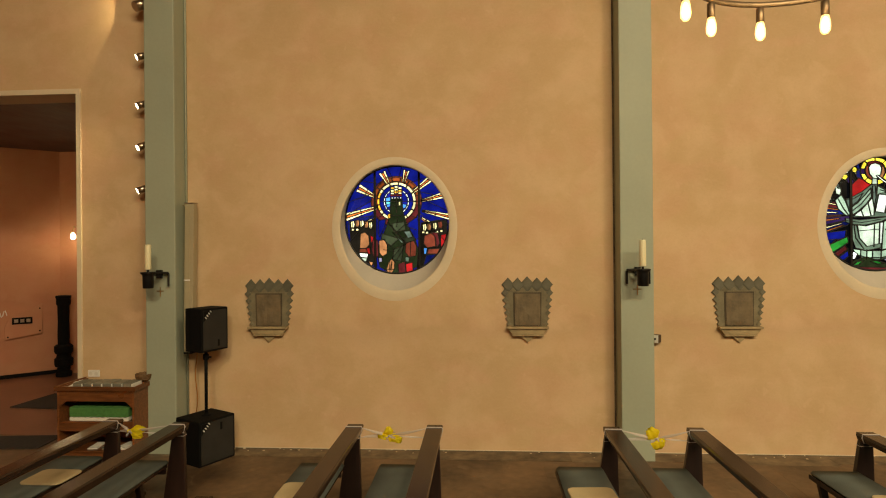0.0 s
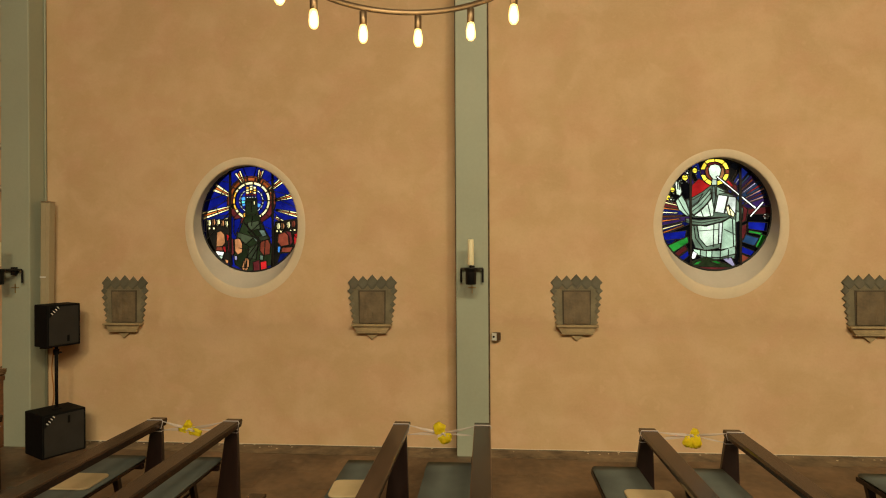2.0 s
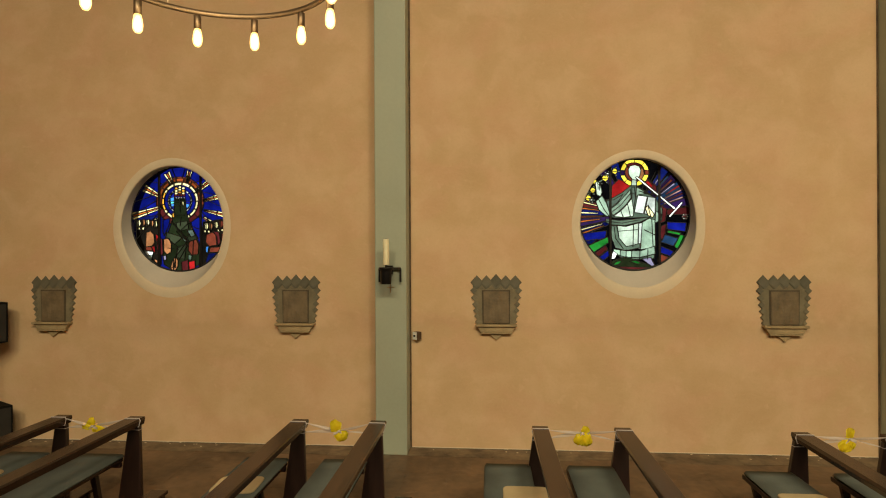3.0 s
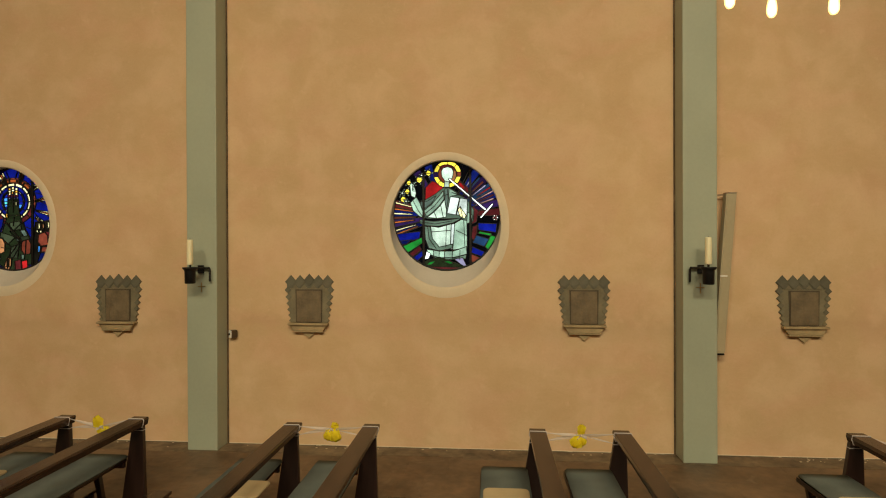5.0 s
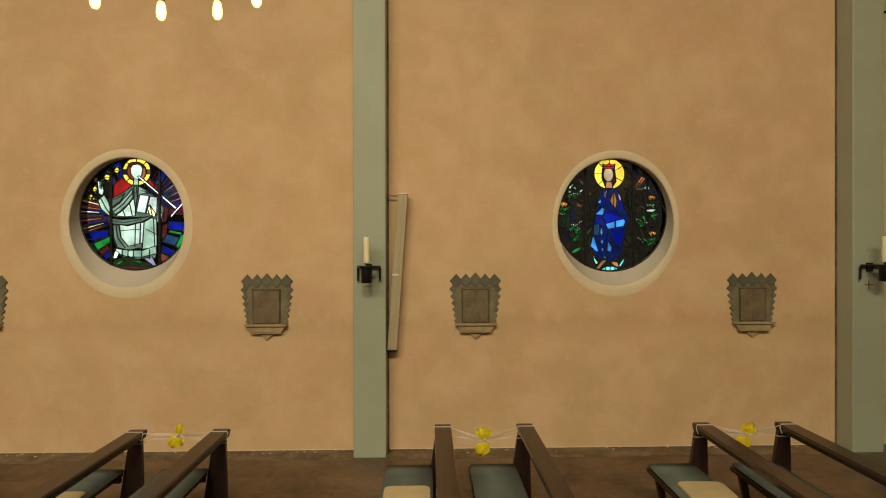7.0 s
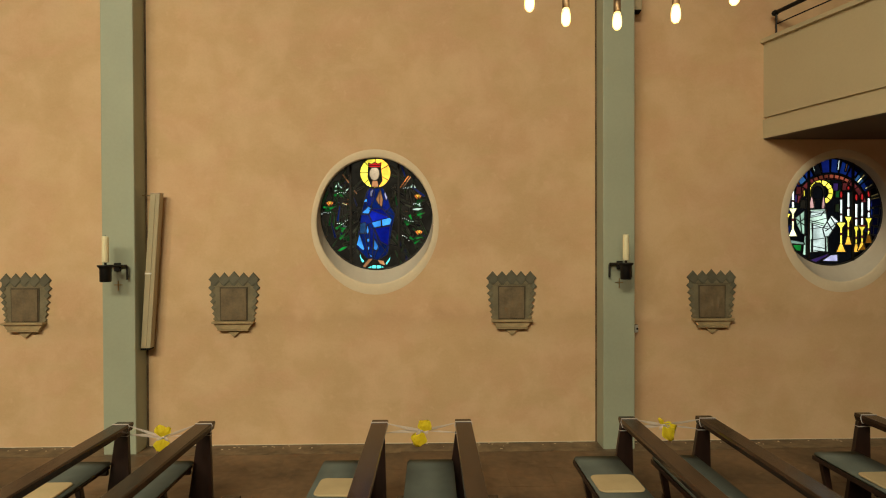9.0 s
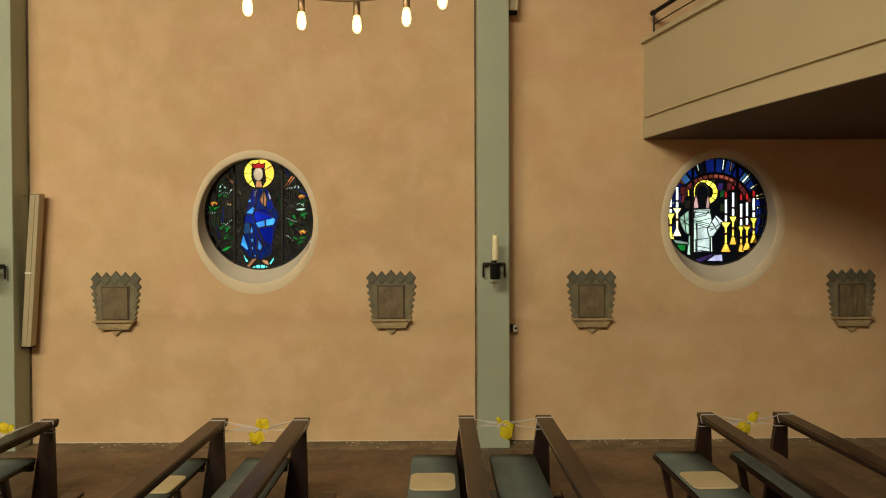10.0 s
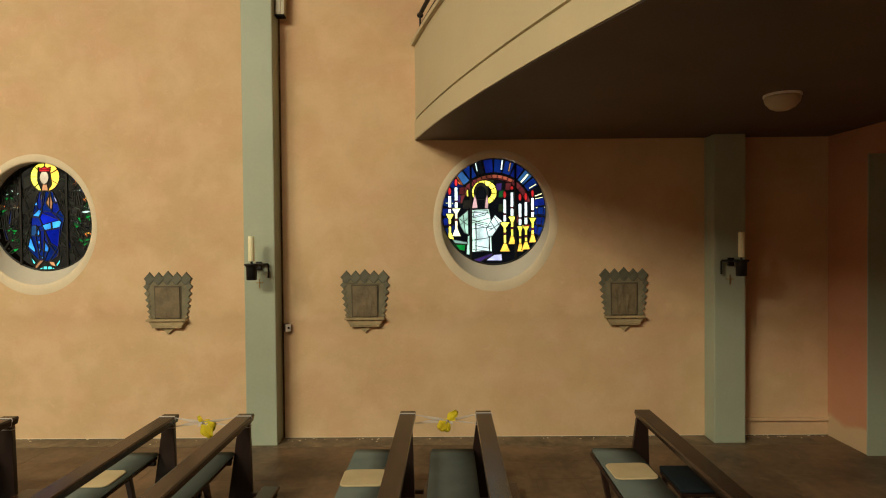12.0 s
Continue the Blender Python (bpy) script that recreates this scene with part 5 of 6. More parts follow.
# each bow: how far its knot hangs off the middle, its height, and its crepe loops (angle, length, half width)
BOWS = [
    (-0.135, 0.686, ((9, 0.150, 0.038), (-26, 0.125, 0.034), (178, 0.03, 0.015))),
    (-0.04, 0.69, ((100, 0.078, 0.034), (187, 0.105, 0.028), (-28, 0.115, 0.036), (-70, 0.06, 0.025))),
    (0.01, 0.69, ((128, 0.105, 0.050), (-72, 0.095, 0.056), (165, 0.085, 0.030), (-30, 0.085, 0.026))),
    (0.0, 0.70, ((-62, 0.125, 0.050), (-112, 0.115, 0.044), (40, 0.070, 0.034), (-88, 0.12, 0.036))),
    (0.005, 0.705, ((82, 0.092, 0.034), (-118, 0.125, 0.050), (-75, 0.10, 0.028))),
    (0.0, 0.642, ((112, 0.110, 0.044), (-104, 0.140, 0.052), (58, 0.095, 0.034), (-68, 0.10, 0.026))),
    (0.0, 0.69, ((52, 0.105, 0.046), (-108, 0.145, 0.056), (95, 0.085, 0.026))),
    (-0.035, 0.71, ((-62, 0.160, 0.046), (126, 0.068, 0.018), (-14, 0.120, 0.034), (-38, 0.125, 0.040))),
    (0.015, 0.70, ((42, 0.120, 0.036), (-128, 0.115, 0.052), (-92, 0.11, 0.030))),
]


def crepe_loop(ang, length, half, seed):
    """A puffed, creased loop of crepe, wide at its free end and pinched at the knot."""
    bm = bmesh.new()
    turn = Matrix.Rotation(radians(-ang), 4, "Y")
    rows = []
    for i in range(8):
        t = i / 7
        w = half * (0.16 + 0.95 * math.sin(math.pi * (0.08 + 0.76 * t)) ** 1.1) * (1 + 0.16 * math.sin(8 * t + seed))
        puff = 0.020 * math.sin(math.pi * t)
        rows.append([bm.verts.new((length * (t - 0.07 * abs(u) ** 1.5 * t), -puff * (1 - 0.6 * u * u) + 0.010 * math.sin(6.5 * u + seed + 2.5 * t) * t, w * u)) for u in (-1, -0.72, -0.44, -0.15, 0.15, 0.44, 0.72, 1)])
    for a, b in zip(rows, rows[1:]):
        for i in range(7):
            bm.faces.new((a[i], a[i + 1], b[i + 1], b[i]))
    # the loop folds back on itself at the free end
    back = [rows[-1]]
    for t in (0.75, 0.4, 0.08):
        back.append([bm.verts.new((length * t, 0.014 * math.sin(math.pi * t) + 0.004, v.co.z * (0.25 + 0.7 * t))) for v in rows[-1]])
    for a, b in zip(back, back[1:]):
        for i in range(7):
            bm.faces.new((a[i], a[i + 1], b[i + 1], b[i]))
    bmesh.ops.solidify(bm, geom=bm.faces[:], thickness=0.0012)
    bm.transform(turn)
    return bm


def gauze(p, q, w0, w1, sag, twist):
    """A strip of gauze from p to q, drawn thin at the rail and fanning out towards the knot."""
    bm = bmesh.new()
    p, q = Vector(p), Vector(q)
    rows = []
    for i in range(9):
        t = i / 8
        c = p.lerp(q, t) - Vector((0, 0, sag * math.sin(math.pi * t)))
        w = w0 + (w1 - w0) * math.sin(math.pi * 0.5 * t) * (1.0 - 0.75 * max(0.0, t - 0.7) / 0.3)
        a = twist * t
        rows.append([bm.verts.new(c + Vector((0, math.sin(a) * w * u + 0.002 * math.cos(6 * u), math.cos(a) * w * u))) for u in (-1, -0.33, 0.33, 1)])
    for a, b in zip(rows, rows[1:]):
        for i in range(3):
            bm.faces.new((a[i], a[i + 1], b[i + 1], b[i]))
    bmesh.ops.solidify(bm, geom=bm.faces[:], thickness=0.0008)
    return bm


def ribbon(a, b, ends, tall, spec, seed):
    """White gauze tied round two pew rails and their posts, crossing at a knot with a yellow crepe bow."""
    off, height, loops = spec
    rb = root("ribbon_bow", pose(0, 0, 0) @ Matrix.Diagonal((1, 1, tall, 1)), "white gauze ribbon with yellow crepe bow tied between pews", "ribbon", "bows across blocked rows")
    for x, end in zip((a, b), ends):
        y = end - 0.038
        pts = [(x + 0.001, y, 0.732), (x + 0.006, y, 0.761), (x + 0.140, y, 0.761), (x + 0.147, y, 0.744), (x + 0.135, y, 0.689), (x + 0.014, y, 0.689)]
        part("loop", tube(pts, 0.0040, 6, closed=True), M_RIBBON, rb)
        low = [(x + 0.005, end + 0.044, 0.650), (x + 0.117, end + 0.044, 0.650), (x + 0.117, end - 0.006, 0.650), (x + 0.005, end - 0.006, 0.650)]
        part("lower_loop", tube(low, 0.0034, 6, closed=True), M_RIBBON, rb)
    e0, e1 = ends
    mid = ((a + b) / 2 + 0.075 + off, (e0 + e1) / 2 - 0.014, (height - 0.008) / tall)
    for p, w, sag, twist in (((a + 0.144, e0 - 0.038, 0.748), 0.015, 0.004, 1.0), ((b + 0.004, e1 - 0.038, 0.750), 0.018, 0.006, -0.7), ((a + 0.118, e0 + 0.02, 0.651), 0.018, -0.004, 0.4), ((b + 0.002, e1 + 0.02, 0.652), 0.013, 0.0, 2.2)):
        part("strand", gauze(p, mid, 0.003, w, sag, twist), M_RIBBON, rb)
    for k, ang in enumerate((200 + 12 * (seed % 4), -15 - 9 * (seed % 3))):
        end = (mid[0] + 0.055 * math.cos(radians(ang)), mid[1] - 0.012, mid[2] + 0.045 * math.sin(radians(ang)))
        part("ribbon_end", gauze(end, mid, 0.012, 0.016, 0.002, 0.8), M_RIBBON, rb)
    for k, (ang, length, half) in enumerate(loops):
        ob = part("bow_loop", crepe_loop(ang, length, half, seed + k), M_CREPE, rb, "yellow crepe loop", True)
        ob.location = (mid[0], mid[1] + 0.004 * k, mid[2])
    part("knot", lathe([(0.003, -0.011), (0.008, -0.006), (0.010, 0.0), (0.008, 0.006), (0.003, 0.011)], 10, None, pose(mid[0], mid[1] - 0.014, mid[2], 0, 70, 0)), M_RIBBON, rb, "white knot", True)


for i, ((a, b), ends, tall) in enumerate(zip(PEWS, PEW_ENDS, PEW_HEIGHTS)):
    if b is not None:
        ribbon(a, b, ends, tall, BOWS[i], i + 3)


# ---- candle brackets on the columns ----
def candle_bracket(turn, lit_side):
    cb = root("candle_bracket", pose(0, 0, 0), "black wrought-iron wall bracket with a thick ivory candle", "candle holder", "candle brackets on the pillars")
    at = Matrix.Translation((0, -0.235, 0))
    cup = part("cup", lathe([(0.046, 1.862), (0.054, 1.868), (0.056, 1.99), (0.060, 2.005), (0.076, 2.02), (0.078, 2.035), (0.03, 2.035)], 20, None, at), M_IRON, cb, "", True)
    part("spike", tube([(0, -0.235, 2.02), (0, -0.235, 2.07)], 0.012, 8), M_IRON, cup)
    wax = part("candle", lathe([(0.031, 2.062), (0.033, 2.068), (0.032, 2.31), (0.028, 2.33), (0.010, 2.327)], 18, None, at), M_WAX, cb, "ivory wax candle", True)
    part("wick", tube([(0, -0.235, 2.325), (0.002, -0.235, 2.342)], 0.002, 6), M_IRON, wax)
    for s in (-1, 1):
        part("arm", tube([(0.055 * s, -0.225, 2.022), (0.112 * s, -0.05, 2.022), (0.115 * s, -0.04, 2.012), (0.115 * s, -0.04, 1.872)], 0.011, 8), M_IRON, cb)
    part("cross_bar", box(-0.115, 0.115, -0.055, -0.035, 2.010, 2.032, 0.004), M_IRON, cb)
    part("wall_plate", box(-0.03, 0.03, -0.034, -0.001, 1.96, 2.05, 0.003), M_IRON, cb)
    bm = box(-0.004, 0.004, -0.008, -0.001, 1.755, 1.86)
    box(-0.042, 0.042, -0.008, -0.001, 1.812, 1.820, 0, bm)
    part("cross", bm, M_BRASS, cb, "thin brass cross below the bracket")
    return cb


cb = candle_bracket(0, 0)
cb.matrix_basis = pose(COLUMNS[0], 6.462, 0)
for c in COLUMNS[1:]:
    copy_thing(cb, pose(c, 6.462, 0, 0, 0, rng.uniform(-2, 2)))


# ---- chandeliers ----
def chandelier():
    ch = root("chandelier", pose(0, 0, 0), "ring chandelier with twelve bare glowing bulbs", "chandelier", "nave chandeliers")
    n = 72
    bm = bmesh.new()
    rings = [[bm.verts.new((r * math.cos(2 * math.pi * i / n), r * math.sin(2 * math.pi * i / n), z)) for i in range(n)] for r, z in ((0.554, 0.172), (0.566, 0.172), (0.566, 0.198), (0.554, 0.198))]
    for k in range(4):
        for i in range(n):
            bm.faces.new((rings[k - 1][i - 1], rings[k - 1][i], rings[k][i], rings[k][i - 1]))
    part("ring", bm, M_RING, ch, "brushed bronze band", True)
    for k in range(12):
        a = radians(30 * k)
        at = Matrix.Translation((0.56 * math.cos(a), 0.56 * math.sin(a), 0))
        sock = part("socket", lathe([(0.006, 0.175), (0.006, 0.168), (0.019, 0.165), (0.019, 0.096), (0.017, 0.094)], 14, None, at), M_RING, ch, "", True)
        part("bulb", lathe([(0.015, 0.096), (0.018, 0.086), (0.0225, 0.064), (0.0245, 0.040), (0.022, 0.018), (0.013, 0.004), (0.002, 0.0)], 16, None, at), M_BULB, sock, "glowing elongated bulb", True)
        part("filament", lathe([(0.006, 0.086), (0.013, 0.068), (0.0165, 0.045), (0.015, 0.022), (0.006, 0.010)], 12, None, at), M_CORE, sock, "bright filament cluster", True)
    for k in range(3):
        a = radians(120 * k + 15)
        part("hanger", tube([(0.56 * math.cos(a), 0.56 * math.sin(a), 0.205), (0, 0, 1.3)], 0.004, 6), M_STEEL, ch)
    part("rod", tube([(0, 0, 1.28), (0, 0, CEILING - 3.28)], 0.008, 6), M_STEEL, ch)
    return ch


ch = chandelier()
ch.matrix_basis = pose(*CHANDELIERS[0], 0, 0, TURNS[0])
# the last three copies are the added, unseen southern row
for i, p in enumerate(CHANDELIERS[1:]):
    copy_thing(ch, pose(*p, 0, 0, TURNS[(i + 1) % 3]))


# ---- loudspeakers ----
def line_speaker(x, z0, z1, lean, bracket):
    sp = root("column_loudspeaker", pose(x, 6.60, z0), "pale grey slim column loudspeaker beside a pillar", "loudspeaker", "column loudspeakers")
    h = z1 - z0
    shear = Matrix.Identity(4)
    shear[0][2] = lean / h
    shear[1][2] = -0.01 / h
    part("body", box(-0.050, 0.055, -0.04, 0.05, 0, h, 0.008, None, shear), M_PALE, sp)
    part("front_grille", box(-0.038, 0.012, -0.046, -0.038, 0.02, h - 0.02, 0.002, None, shear), M_PALE, sp)
    part("cap", box(-0.052, 0.057, -0.042, 0.052, h, h + 0.012, 0.003, None, shear), M_STEEL, sp)
    part("clip", box(-0.05, 0.02, -0.05, -0.03, h * 0.48, h * 0.49, 0.002, None, shear), M_WHITE, sp)
    part("foot", box(-0.05, 0.05, -0.045, 0.055, -0.018, 0, 0.004), M_BLACK, sp)
    if bracket:
        part("bracket", tube([(-0.13 + lean - 0.05, 0.03, h - 0.01), (lean, 0.03, h - 0.01)], 0.006, 6), M_STEEL, sp)
    part("lower_bracket", tube([(-0.09, 0.05, 0.05), (0.0, 0.05, 0.05)], 0.006, 6), M_STEEL, sp)


line_speaker(7.112, 1.12, 2.79, 0.12, True)
line_speaker(-3.385, 1.12, 2.79, 0.03, True)
line_speaker(12.475, 4.80, 6.47, 0.05, True)


def cabinet_speaker(name, at, w, dpt, h, label):
    z0 = at.translation.z
    sp = root(name, at, label, "loudspeaker")
    part("case", box(-w / 2, w / 2, -dpt / 2, dpt / 2, 0, h, 0.012), M_BLACK, sp)
    gr = part("grille", box(-w / 2 + 0.022, w / 2 - 0.022, -dpt / 2 - 0.006, -dpt / 2 + 0.004, 0.022, h - 0.022, 0.004), M_GRILLE, sp, "dark grey grille")
    tri = prism([(-w / 2 + 0.022, h - 0.022), (-w / 2 + 0.14, h - 0.022), (-w / 2 + 0.022, h - 0.14)], -dpt / 2 - 0.009, -dpt / 2 - 0.005)
    part("corner_badge", tri, M_BLACK, gr, "black triangular badge")
    for k in range(4):
        q = k * 0.021
        part("badge_bar", box(-0.005, 0.005, -0.002, 0.0, -0.013, 0.013, 0, None, Matrix.Translation((-w / 2 + 0.048 + q, -dpt / 2 - 0.0095, h - 0.095 + q)) @ pose(0, 0, 0, 0, -45, 0)), M_PAPER, gr)
    part("label_strip", box(0.03, 0.055, -dpt / 2 - 0.008, -dpt / 2 - 0.005, 0.05 if z0 > 1 else h - 0.13, 0.12 if z0 > 1 else h - 0.05), M_BLACK, gr)
    return sp


cabinet_speaker("loudspeaker", pose(-3.077, 6.382, 1.177, 0, 0, 66.5), 0.353, 0.252, 0.464, "black loudspeaker box with grey grille on a pole")
cabinet_speaker("subwoofer", pose(-3.091, 6.364, 0, 0, 0, 61.7), 0.44, 0.406, 0.472, "black bass loudspeaker box with grey grille on the floor")
pole = root("speaker_pole", pose(-3.085, 6.372, 0.472), "black steel pole between the loudspeaker boxes", "speaker pole")
part("tube", tube([(0, 0, 0.0), (0, 0, 0.70)], 0.017, 12), M_BLACK, pole, "", True)
part("collar", lathe([(0.02, 0.60), (0.030, 0.605), (0.030, 0.66), (0.02, 0.665)], 14), M_BLACK, pole)
part("flange", lathe([(0.05, 0.0), (0.05, 0.006), (0.025, 0.012), (0.02, 0.03)], 16), M_BLACK, pole)
part("knob", tube([(0.02, 0, 0.63), (0.06, 0, 0.63)], 0.010, 8), M_BLACK, pole)
cable = tube([(-3.31 + 0.012 * math.sin(i * 0.9), 6.60, 1.25 - 0.075 * i) for i in range(12)], 0.006, 6)
tagged(part("cable", cable, M_CABLE, None, "", True), "thin orange cable hanging behind the loudspeaker", "cable")

conduit = tube([(COLUMNS[0] + 0.186, WALL - 0.02, 0.0), (COLUMNS[0] + 0.186, WALL - 0.02, CEILING)], 0.012, 8)
tagged(part("conduit", conduit, M_COLUMN, None, "", True), "thin painted conduit running up beside a pillar", "conduit")

# ---- sockets and plates ----
for x, z, turn in ((1.812, 1.262, -42), (12.478, 1.285, 42)):
    sw = root("wall_switch", pose(x, WALL - 0.036, z, 0, 0, turn), "small dark brown box with a white switch plate on one side", "switch", "wall switches")
    part("box", box(-0.034, 0.034, -0.034, 0.034, -0.043, 0.043, 0.004), M_BOXBROWN, sw, "dark brown back box")
    face = part("plate", box(-0.033, 0.033, -0.040, -0.035, -0.042, 0.042, 0.002), M_WHITE, sw, "white switch plate")
    part("knob", lathe([(0.011, 0.0), (0.011, 0.010), (0.006, 0.012)], 12, None, pose(0, -0.040, 0, 90, 0, 0)), M_BLACK, face, "dark turning knob")
ob = root("wall_socket", pose(-4.59, WALL, 0.845), "white plastic double socket above the book rack", "socket")
part("plate", box(-0.07, 0.07, -0.014, -0.001, -0.04, 0.04, 0.005), M_WHITE, ob)
for x in (-0.034, 0.034):
    part("well", lathe([(0.022, 0.0), (0.022, 0.004), (0.018, 0.004)], 14, None, pose(x, -0.014, 0, 90, 0, 0)), M_PAPER, ob)

# ---- spotlights on the first column ----
for k, (z, yaw) in enumerate(((5.06, 20), (4.48, -15), (3.93, -5), (3.46, 10), (2.97, -10))):
    sp = root("spotlight", pose(COLUMNS[0] - 0.172, 6.58, z), "small swivel spotlight on a pillar", "spotlight", "spotlights on the pillar")
    part("mount", box(-0.05, -0.001, -0.02, 0.02, 0.02, 0.05, 0.003), M_STEEL, sp)
    part("arm", tube([(-0.045, 0, 0.035), (-0.075, 0, 0.0)], 0.007, 6), M_STEEL, sp)
    head = Matrix.Translation((-0.10, -0.01, -0.01)) @ look((0, 0, 0), (-0.6 + 0.01 * yaw, -0.6, -0.45))
    part("head", lathe([(0.026, 0.06), (0.036, 0.05), (0.042, -0.05), (0.040, -0.05), (0.036, -0.044)] if k else [(0.05, 0.09), (0.055, 0.08), (0.058, -0.07), (0.05, -0.07)], 16, None, head), M_STEEL, sp, "", True)
    if k:
        part("lens", lathe([(0.034, -0.047), (0.034, -0.049), (0.01, -0.05)], 16, None, head), M_SPOT, sp, "glowing spotlight face")
    if k == 0:
        lamp = new("wash_lamp", bpy.data.lights.new("wash_lamp", "SPOT"))
        lamp.data.energy, lamp.data.color, lamp.data.spot_size, lamp.data.spot_blend, lamp.data.shadow_soft_size = 9, WARM, radians(135), 0.12, 0.02
        lamp.matrix_world = look((COLUMNS[0] - 0.40, 6.52, z + 0.02), (COLUMNS[0] - 1.266, 6.02, z + 0.02))
    if k in (2, 4):
        lamp = new("spot_lamp", bpy.data.lights.new("spot_lamp", "SPOT"))
        lamp.data.energy, lamp.data.color, lamp.data.spot_size, lamp.data.spot_blend, lamp.data.shadow_soft_size = 60, WARM, radians(120), 1.0, 0.04
        lamp.matrix_world = look((COLUMNS[0] - 0.34, 6.50, z - 0.05), (-9, 2.5, 0.5))

# ---- book rack beside the opening ----
rack = root("book_rack", pose(-4.655, 6.20, 0), "orange-brown wooden book rack with a tray top", "book rack")
W, D = 0.86, 0.47
for x in (0, W - 0.022):
    part("side_panel", box(x, x + 0.022, 0, D, 0.03, 0.80, 0.004), M_ORANGE, rack)
part("top_board", box(0.022, W - 0.022, 0.0, D, 0.745, 0.765, 0.003), M_ORANGE, rack)
part("apron", prism([(0.022, 0.745), (W - 0.022, 0.745), (W - 0.022, 0.58), (W - 0.06, 0.62), (W - 0.10, 0.655), (0.10, 0.655), (0.06, 0.62), (0.022, 0.58)], 0.004, 0.02, 0.002), M_ORANGE, rack)
part("shelf", box(0.022, W - 0.022, 0.01, D, 0.415, 0.435, 0.003), M_ORANGE, rack)
part("shelf_apron", box(0.022, W - 0.022, 0.004, 0.02, 0.33, 0.414, 0.003), M_ORANGE, rack)
part("lower_shelf", box(0.022, W - 0.022, 0.01, D, 0.10, 0.12, 0.003), M_ORANGE, rack)
part("plinth", box(0.022, W - 0.022, 0.03, 0.05, 0.03, 0.10, 0.003), M_ORANGE, rack)
part("back_panel", box(0.022, W - 0.022, D - 0.012, D, 0.12, 0.745, 0.002), M_ORANGE, rack)
for x0, x1, y0, y1 in ((-0.02, W + 0.02, -0.02, 0.0), (-0.02, 0.0, 0.001, D), (W, W + 0.02, 0.001, D)):
    part("tray_rim", box(x0, x1, y0, y1, 0.766, 0.815, 0.004), M_ORANGE, rack)
for x in (0.0, W - 0.05):
    part("foot", box(x, x + 0.05, 0.02, D - 0.02, 0.0, 0.029, 0.004), M_ORANGE, rack)
r = random.Random(4)
for i in range(6):
    bk = root("hymn_book", pose(-4.655 + 0.205 + 0.112 * i, 6.23, 0.766, 0, 0, r.uniform(-2, 2)), "grey hymn book in the tray of the rack", "book", "hymn books")
    part("cover", box(-0.048, 0.048, 0.0, 0.19, 0, 0.075 + 0.01 * r.random(), 0.004), M_BOOK, bk)
    part("pages", box(-0.042, 0.042, -0.003, 0.0, 0.006, 0.068, 0.001), M_BOOK, bk)
    part("spine_gap", box(0.049, 0.056, -0.002, 0.18, 0.0, 0.07, 0.001), M_PAPER, bk)
for i in range(5):
    lf = part("leaflet", box(-0.05, 0.05, 0.0, 0.15, 0, 0.006), M_PAPER)
    lf.matrix_basis = pose(-4.655 + 0.06 + 0.02 * i, 6.24 + 0.03 * i, 0.768 + 0.008 * i, 4, 0, r.uniform(-12, 25))
    tagged(lf, "white printed leaflet in the rack tray", "leaflet", "leaflets")
for i in range(3):
    bk = part("book", box(-0.05, 0.05, 0, 0.2, 0, 0.012 + 0.006 * i), M_BOOK if i % 2 else M_PAPER)
    bk.matrix_basis = pose(-4.655 + 0.35 + 0.16 * i, 6.26, 0.121, 0, 0, r.uniform(-12, 12))
    tagged(bk, "thin booklet on the lower rack shelf", "book", "booklets")


def ribbed(width, z0, z1, ribs, wave):
    """A folded knit with rounded ribs across its top and rippled edges."""
    n = ribs * 6
    top = [(width * k / n, z1 - wave * (1 - abs(math.sin(math.pi * ribs * k / n))) + 0.004 * math.sin(1.3 * k / 6)) for k in range(n + 1)]
    return prism([(width, z0 + 0.004), (width - 0.006, z0), (0.006, z0), (0.0, z0 + 0.004)] + top, 0, 0.3)


bl = root("folded_blankets", pose(-4.655 + 0.115, 6.235, 0.436), "green ribbed blankets over a white one on the shelf", "blanket")
part("green_blanket", ribbed(0.66, 0.042, 0.143, 34, 0.009), M_GREEN, bl, "green ribbed knit")
part("white_blanket", ribbed(0.66, 0.0, 0.036, 50, 0.004), M_PAPER, bl, "white ribbed knit")
bsk = root("basket", pose(-3.845, 6.48, 0.816) @ Matrix.Diagonal((0.88, 0.88, 0.88, 1)), "small round brown wicker basket on the rack", "basket")
bm = lathe([(0.06, 0.0), (0.085, 0.02), (0.10, 0.06), (0.105, 0.09), (0.095, 0.09), (0.088, 0.06), (0.07, 0.025), (0.01, 0.012)], 24)
part("bowl", bm, M_WICKER, bsk, "", True)
for z, q in ((0.03, 0.091), (0.05, 0.098), (0.07, 0.102), (0.088, 0.102)):
    part("weave", tube([(q * math.cos(2 * math.pi * i / 24), q * math.sin(2 * math.pi * i / 24), z + 0.003 * (-1) ** i) for i in range(24)], 0.007, 6, closed=True), M_WICKER, bsk)

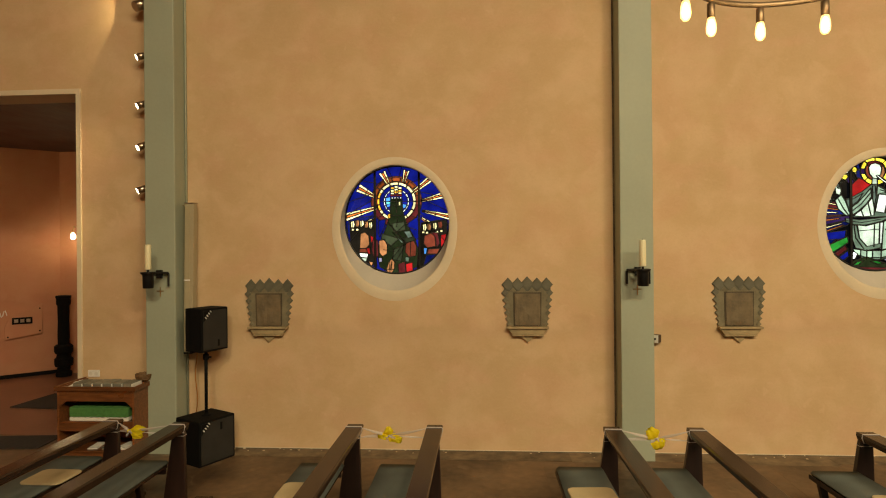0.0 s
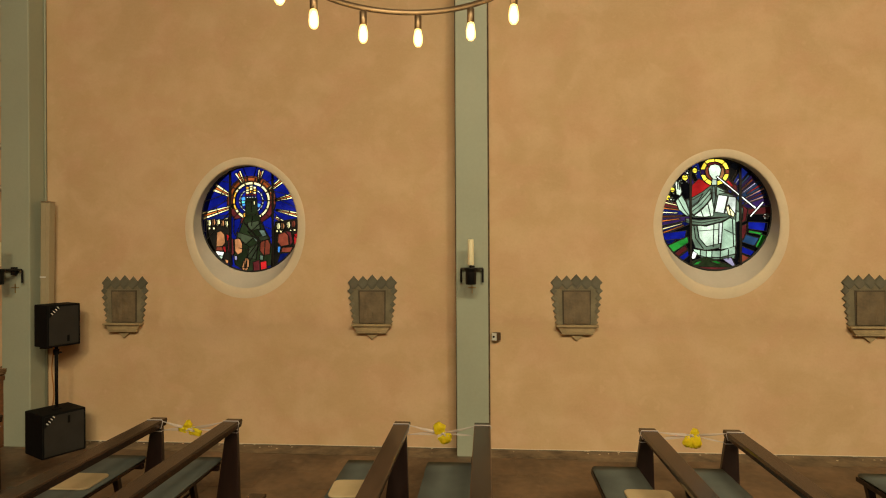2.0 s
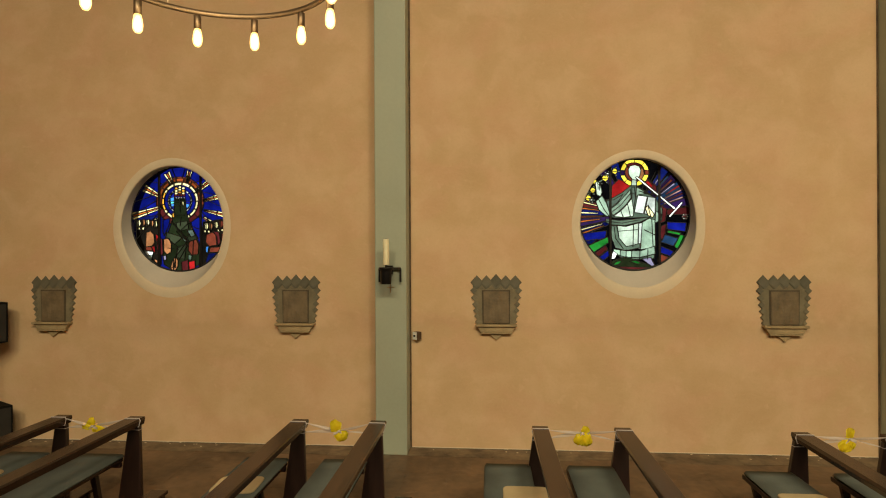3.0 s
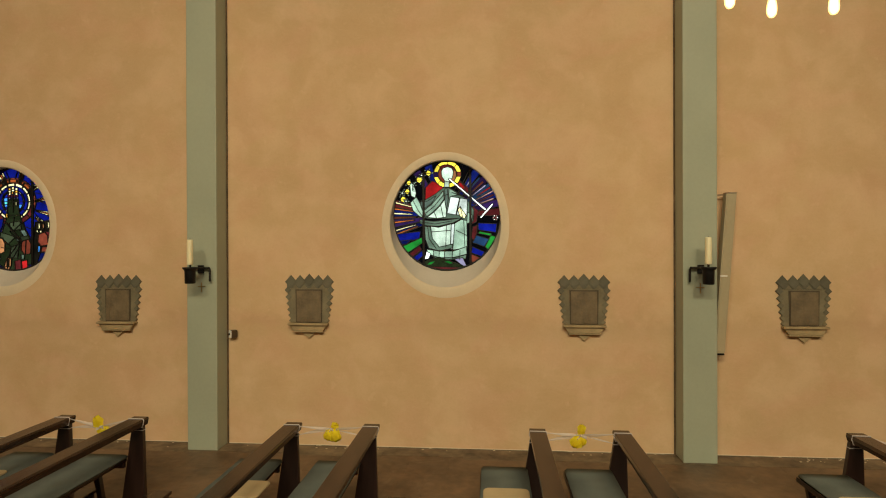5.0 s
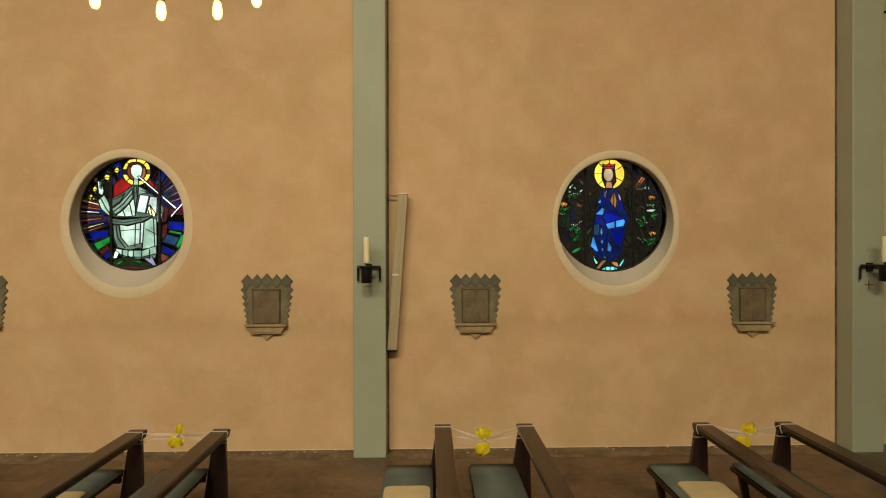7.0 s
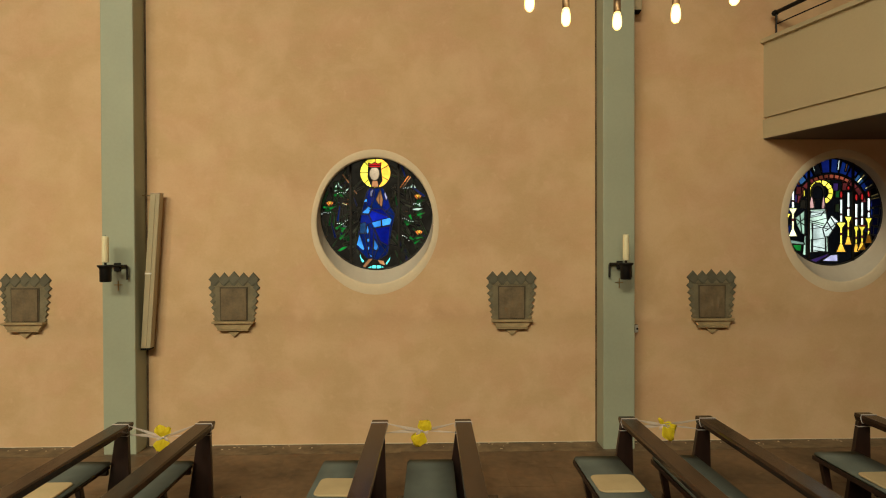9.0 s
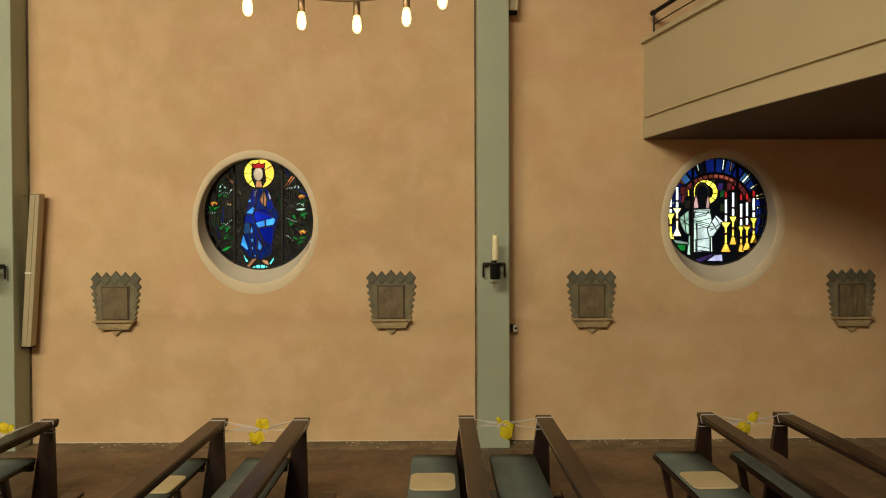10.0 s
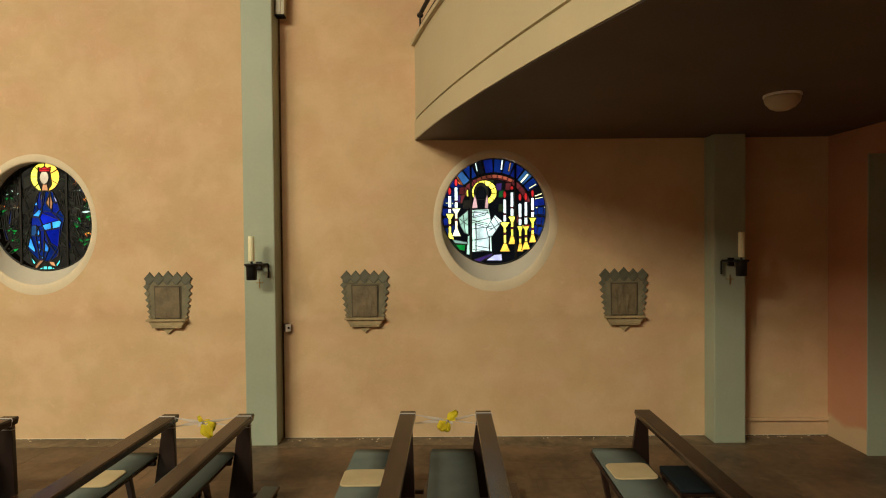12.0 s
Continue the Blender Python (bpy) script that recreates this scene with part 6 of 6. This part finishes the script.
# ---- things in the chapel ----
post = root("carved_post", pose(-7.71, 10.33, 0), "dark turned wooden candle post standing on the floor", "candle stand")
part("foot", lathe([(0.125, 0), (0.13, 0.03), (0.13, 0.08), (0.105, 0.10), (0.105, 0.17), (0.14, 0.19), (0.15, 0.23), (0.15, 0.32), (0.12, 0.345), (0.11, 0.40), (0.14, 0.43), (0.15, 0.46), (0.15, 0.55), (0.12, 0.58)], 12), M_BLACK, post)
part("shaft", lathe([(0.092, 0.58), (0.096, 0.75), (0.09, 1.0), (0.096, 1.30)], 12), M_BLACK, post)
part("top", lathe([(0.108, 1.30), (0.115, 1.33), (0.115, 1.42), (0.125, 1.43), (0.125, 1.47), (0.09, 1.475)], 12), M_BLACK, post)
for x, y, w, h, t in ((-6.38, 8.60, 1.1, 0.8, -5), (-5.80, 6.76, 1.2, 0.46, 5)):
    mt = part("doormat", box(-w / 2, w / 2, -h / 2, h / 2, 0, 0.012, 0.004), M_MAT)
    mt.matrix_basis = pose(x, y, 0.001, 0, 0, t)
    tagged(mt, "dark flat doormat on the chapel floor", "mat", "doormats")
wl = root("wall_lamp", pose(-7.61, 10.6, 2.54), "bare glowing bulb on a brass wall arm", "wall lamp")
part("arm", tube([(0, 0, 0.18), (0, -0.12, 0.2), (0, -0.14, 0.1)], 0.012, 8), M_BRASS, wl)
part("bulb", lathe([(0.02, 0.08), (0.036, 0.04), (0.042, 0.0), (0.032, -0.03), (0.008, -0.045)], 16, None, Matrix.Translation((0, -0.14, 0))), M_CORE, wl, "glowing bulb", True)
lamp = new("chapel_light", bpy.data.lights.new("chapel_light", "POINT"))
lamp.data.energy, lamp.data.color, lamp.data.shadow_soft_size = 6, WARM, 0.08
lamp.location = (-7.61, 10.2, 2.46)
# unseen lamp, added to light the chapel walls evenly
lamp = new("chapel_fill", bpy.data.lights.new("chapel_fill", "POINT"))
lamp.data.energy, lamp.data.color, lamp.data.shadow_soft_size = 33, WARM, 0.15
lamp.location = (-9.6, 8.4, 3.7)
plq = root("wall_plaque", pose(-8.52, 10.10, 1.12, 0, 0, 41), "rose hull-shaped wall plaque with a dark slot", "wall plaque")
part("plate", prism([(-0.09, -0.42), (-0.10, -0.20), (-0.05, -0.08), (0.06, 0.01), (0.26, 0.08), (0.46, 0.21), (0.46, -0.34)], -0.04, -0.003, 0.006), M_RED, plq)
part("slot", box(0.01, 0.31, -0.052, -0.04, -0.15, -0.03, 0.006), M_BLACK, plq, "dark recessed slot")
for i in range(3):
    part("button", box(0.04 + 0.09 * i, 0.10 + 0.09 * i, -0.058, -0.052, -0.12, -0.06, 0.002), M_STEEL, plq)
for x, z in ((-0.05, -0.37), (0.42, -0.29), (0.42, 0.12)):
    part("screw", lathe([(0.014, 0), (0.014, 0.006), (0.004, 0.008)], 10, None, pose(x, -0.04, z, 90, 0, 0)), M_BLACK, plq)
sgn = root("wall_sign", pose(-8.64, 10.02, 1.14, 0, 0, 41), "white raised lettering bars on the chapel wall", "sign")
for i in range(6):
    part("bar", box(-0.007, 0.007, -0.012, -0.001, -0.05, 0.05, 0.002, None, pose(-0.13 + 0.040 * i, 0, -0.03 + 0.014 * i, 0, 14 * (-1) ** i, 0)), M_WHITE, sgn)
bb = tagged(part("baseboard", box(-3.6, 0, -0.02, 0.0, 0, 0.07, 0.004), M_BLACK), "dark skirting of the chapel wall", "baseboard", kind="structure")
bb.matrix_basis = pose(-7.95, 10.62, 0, 0, 0, 41)
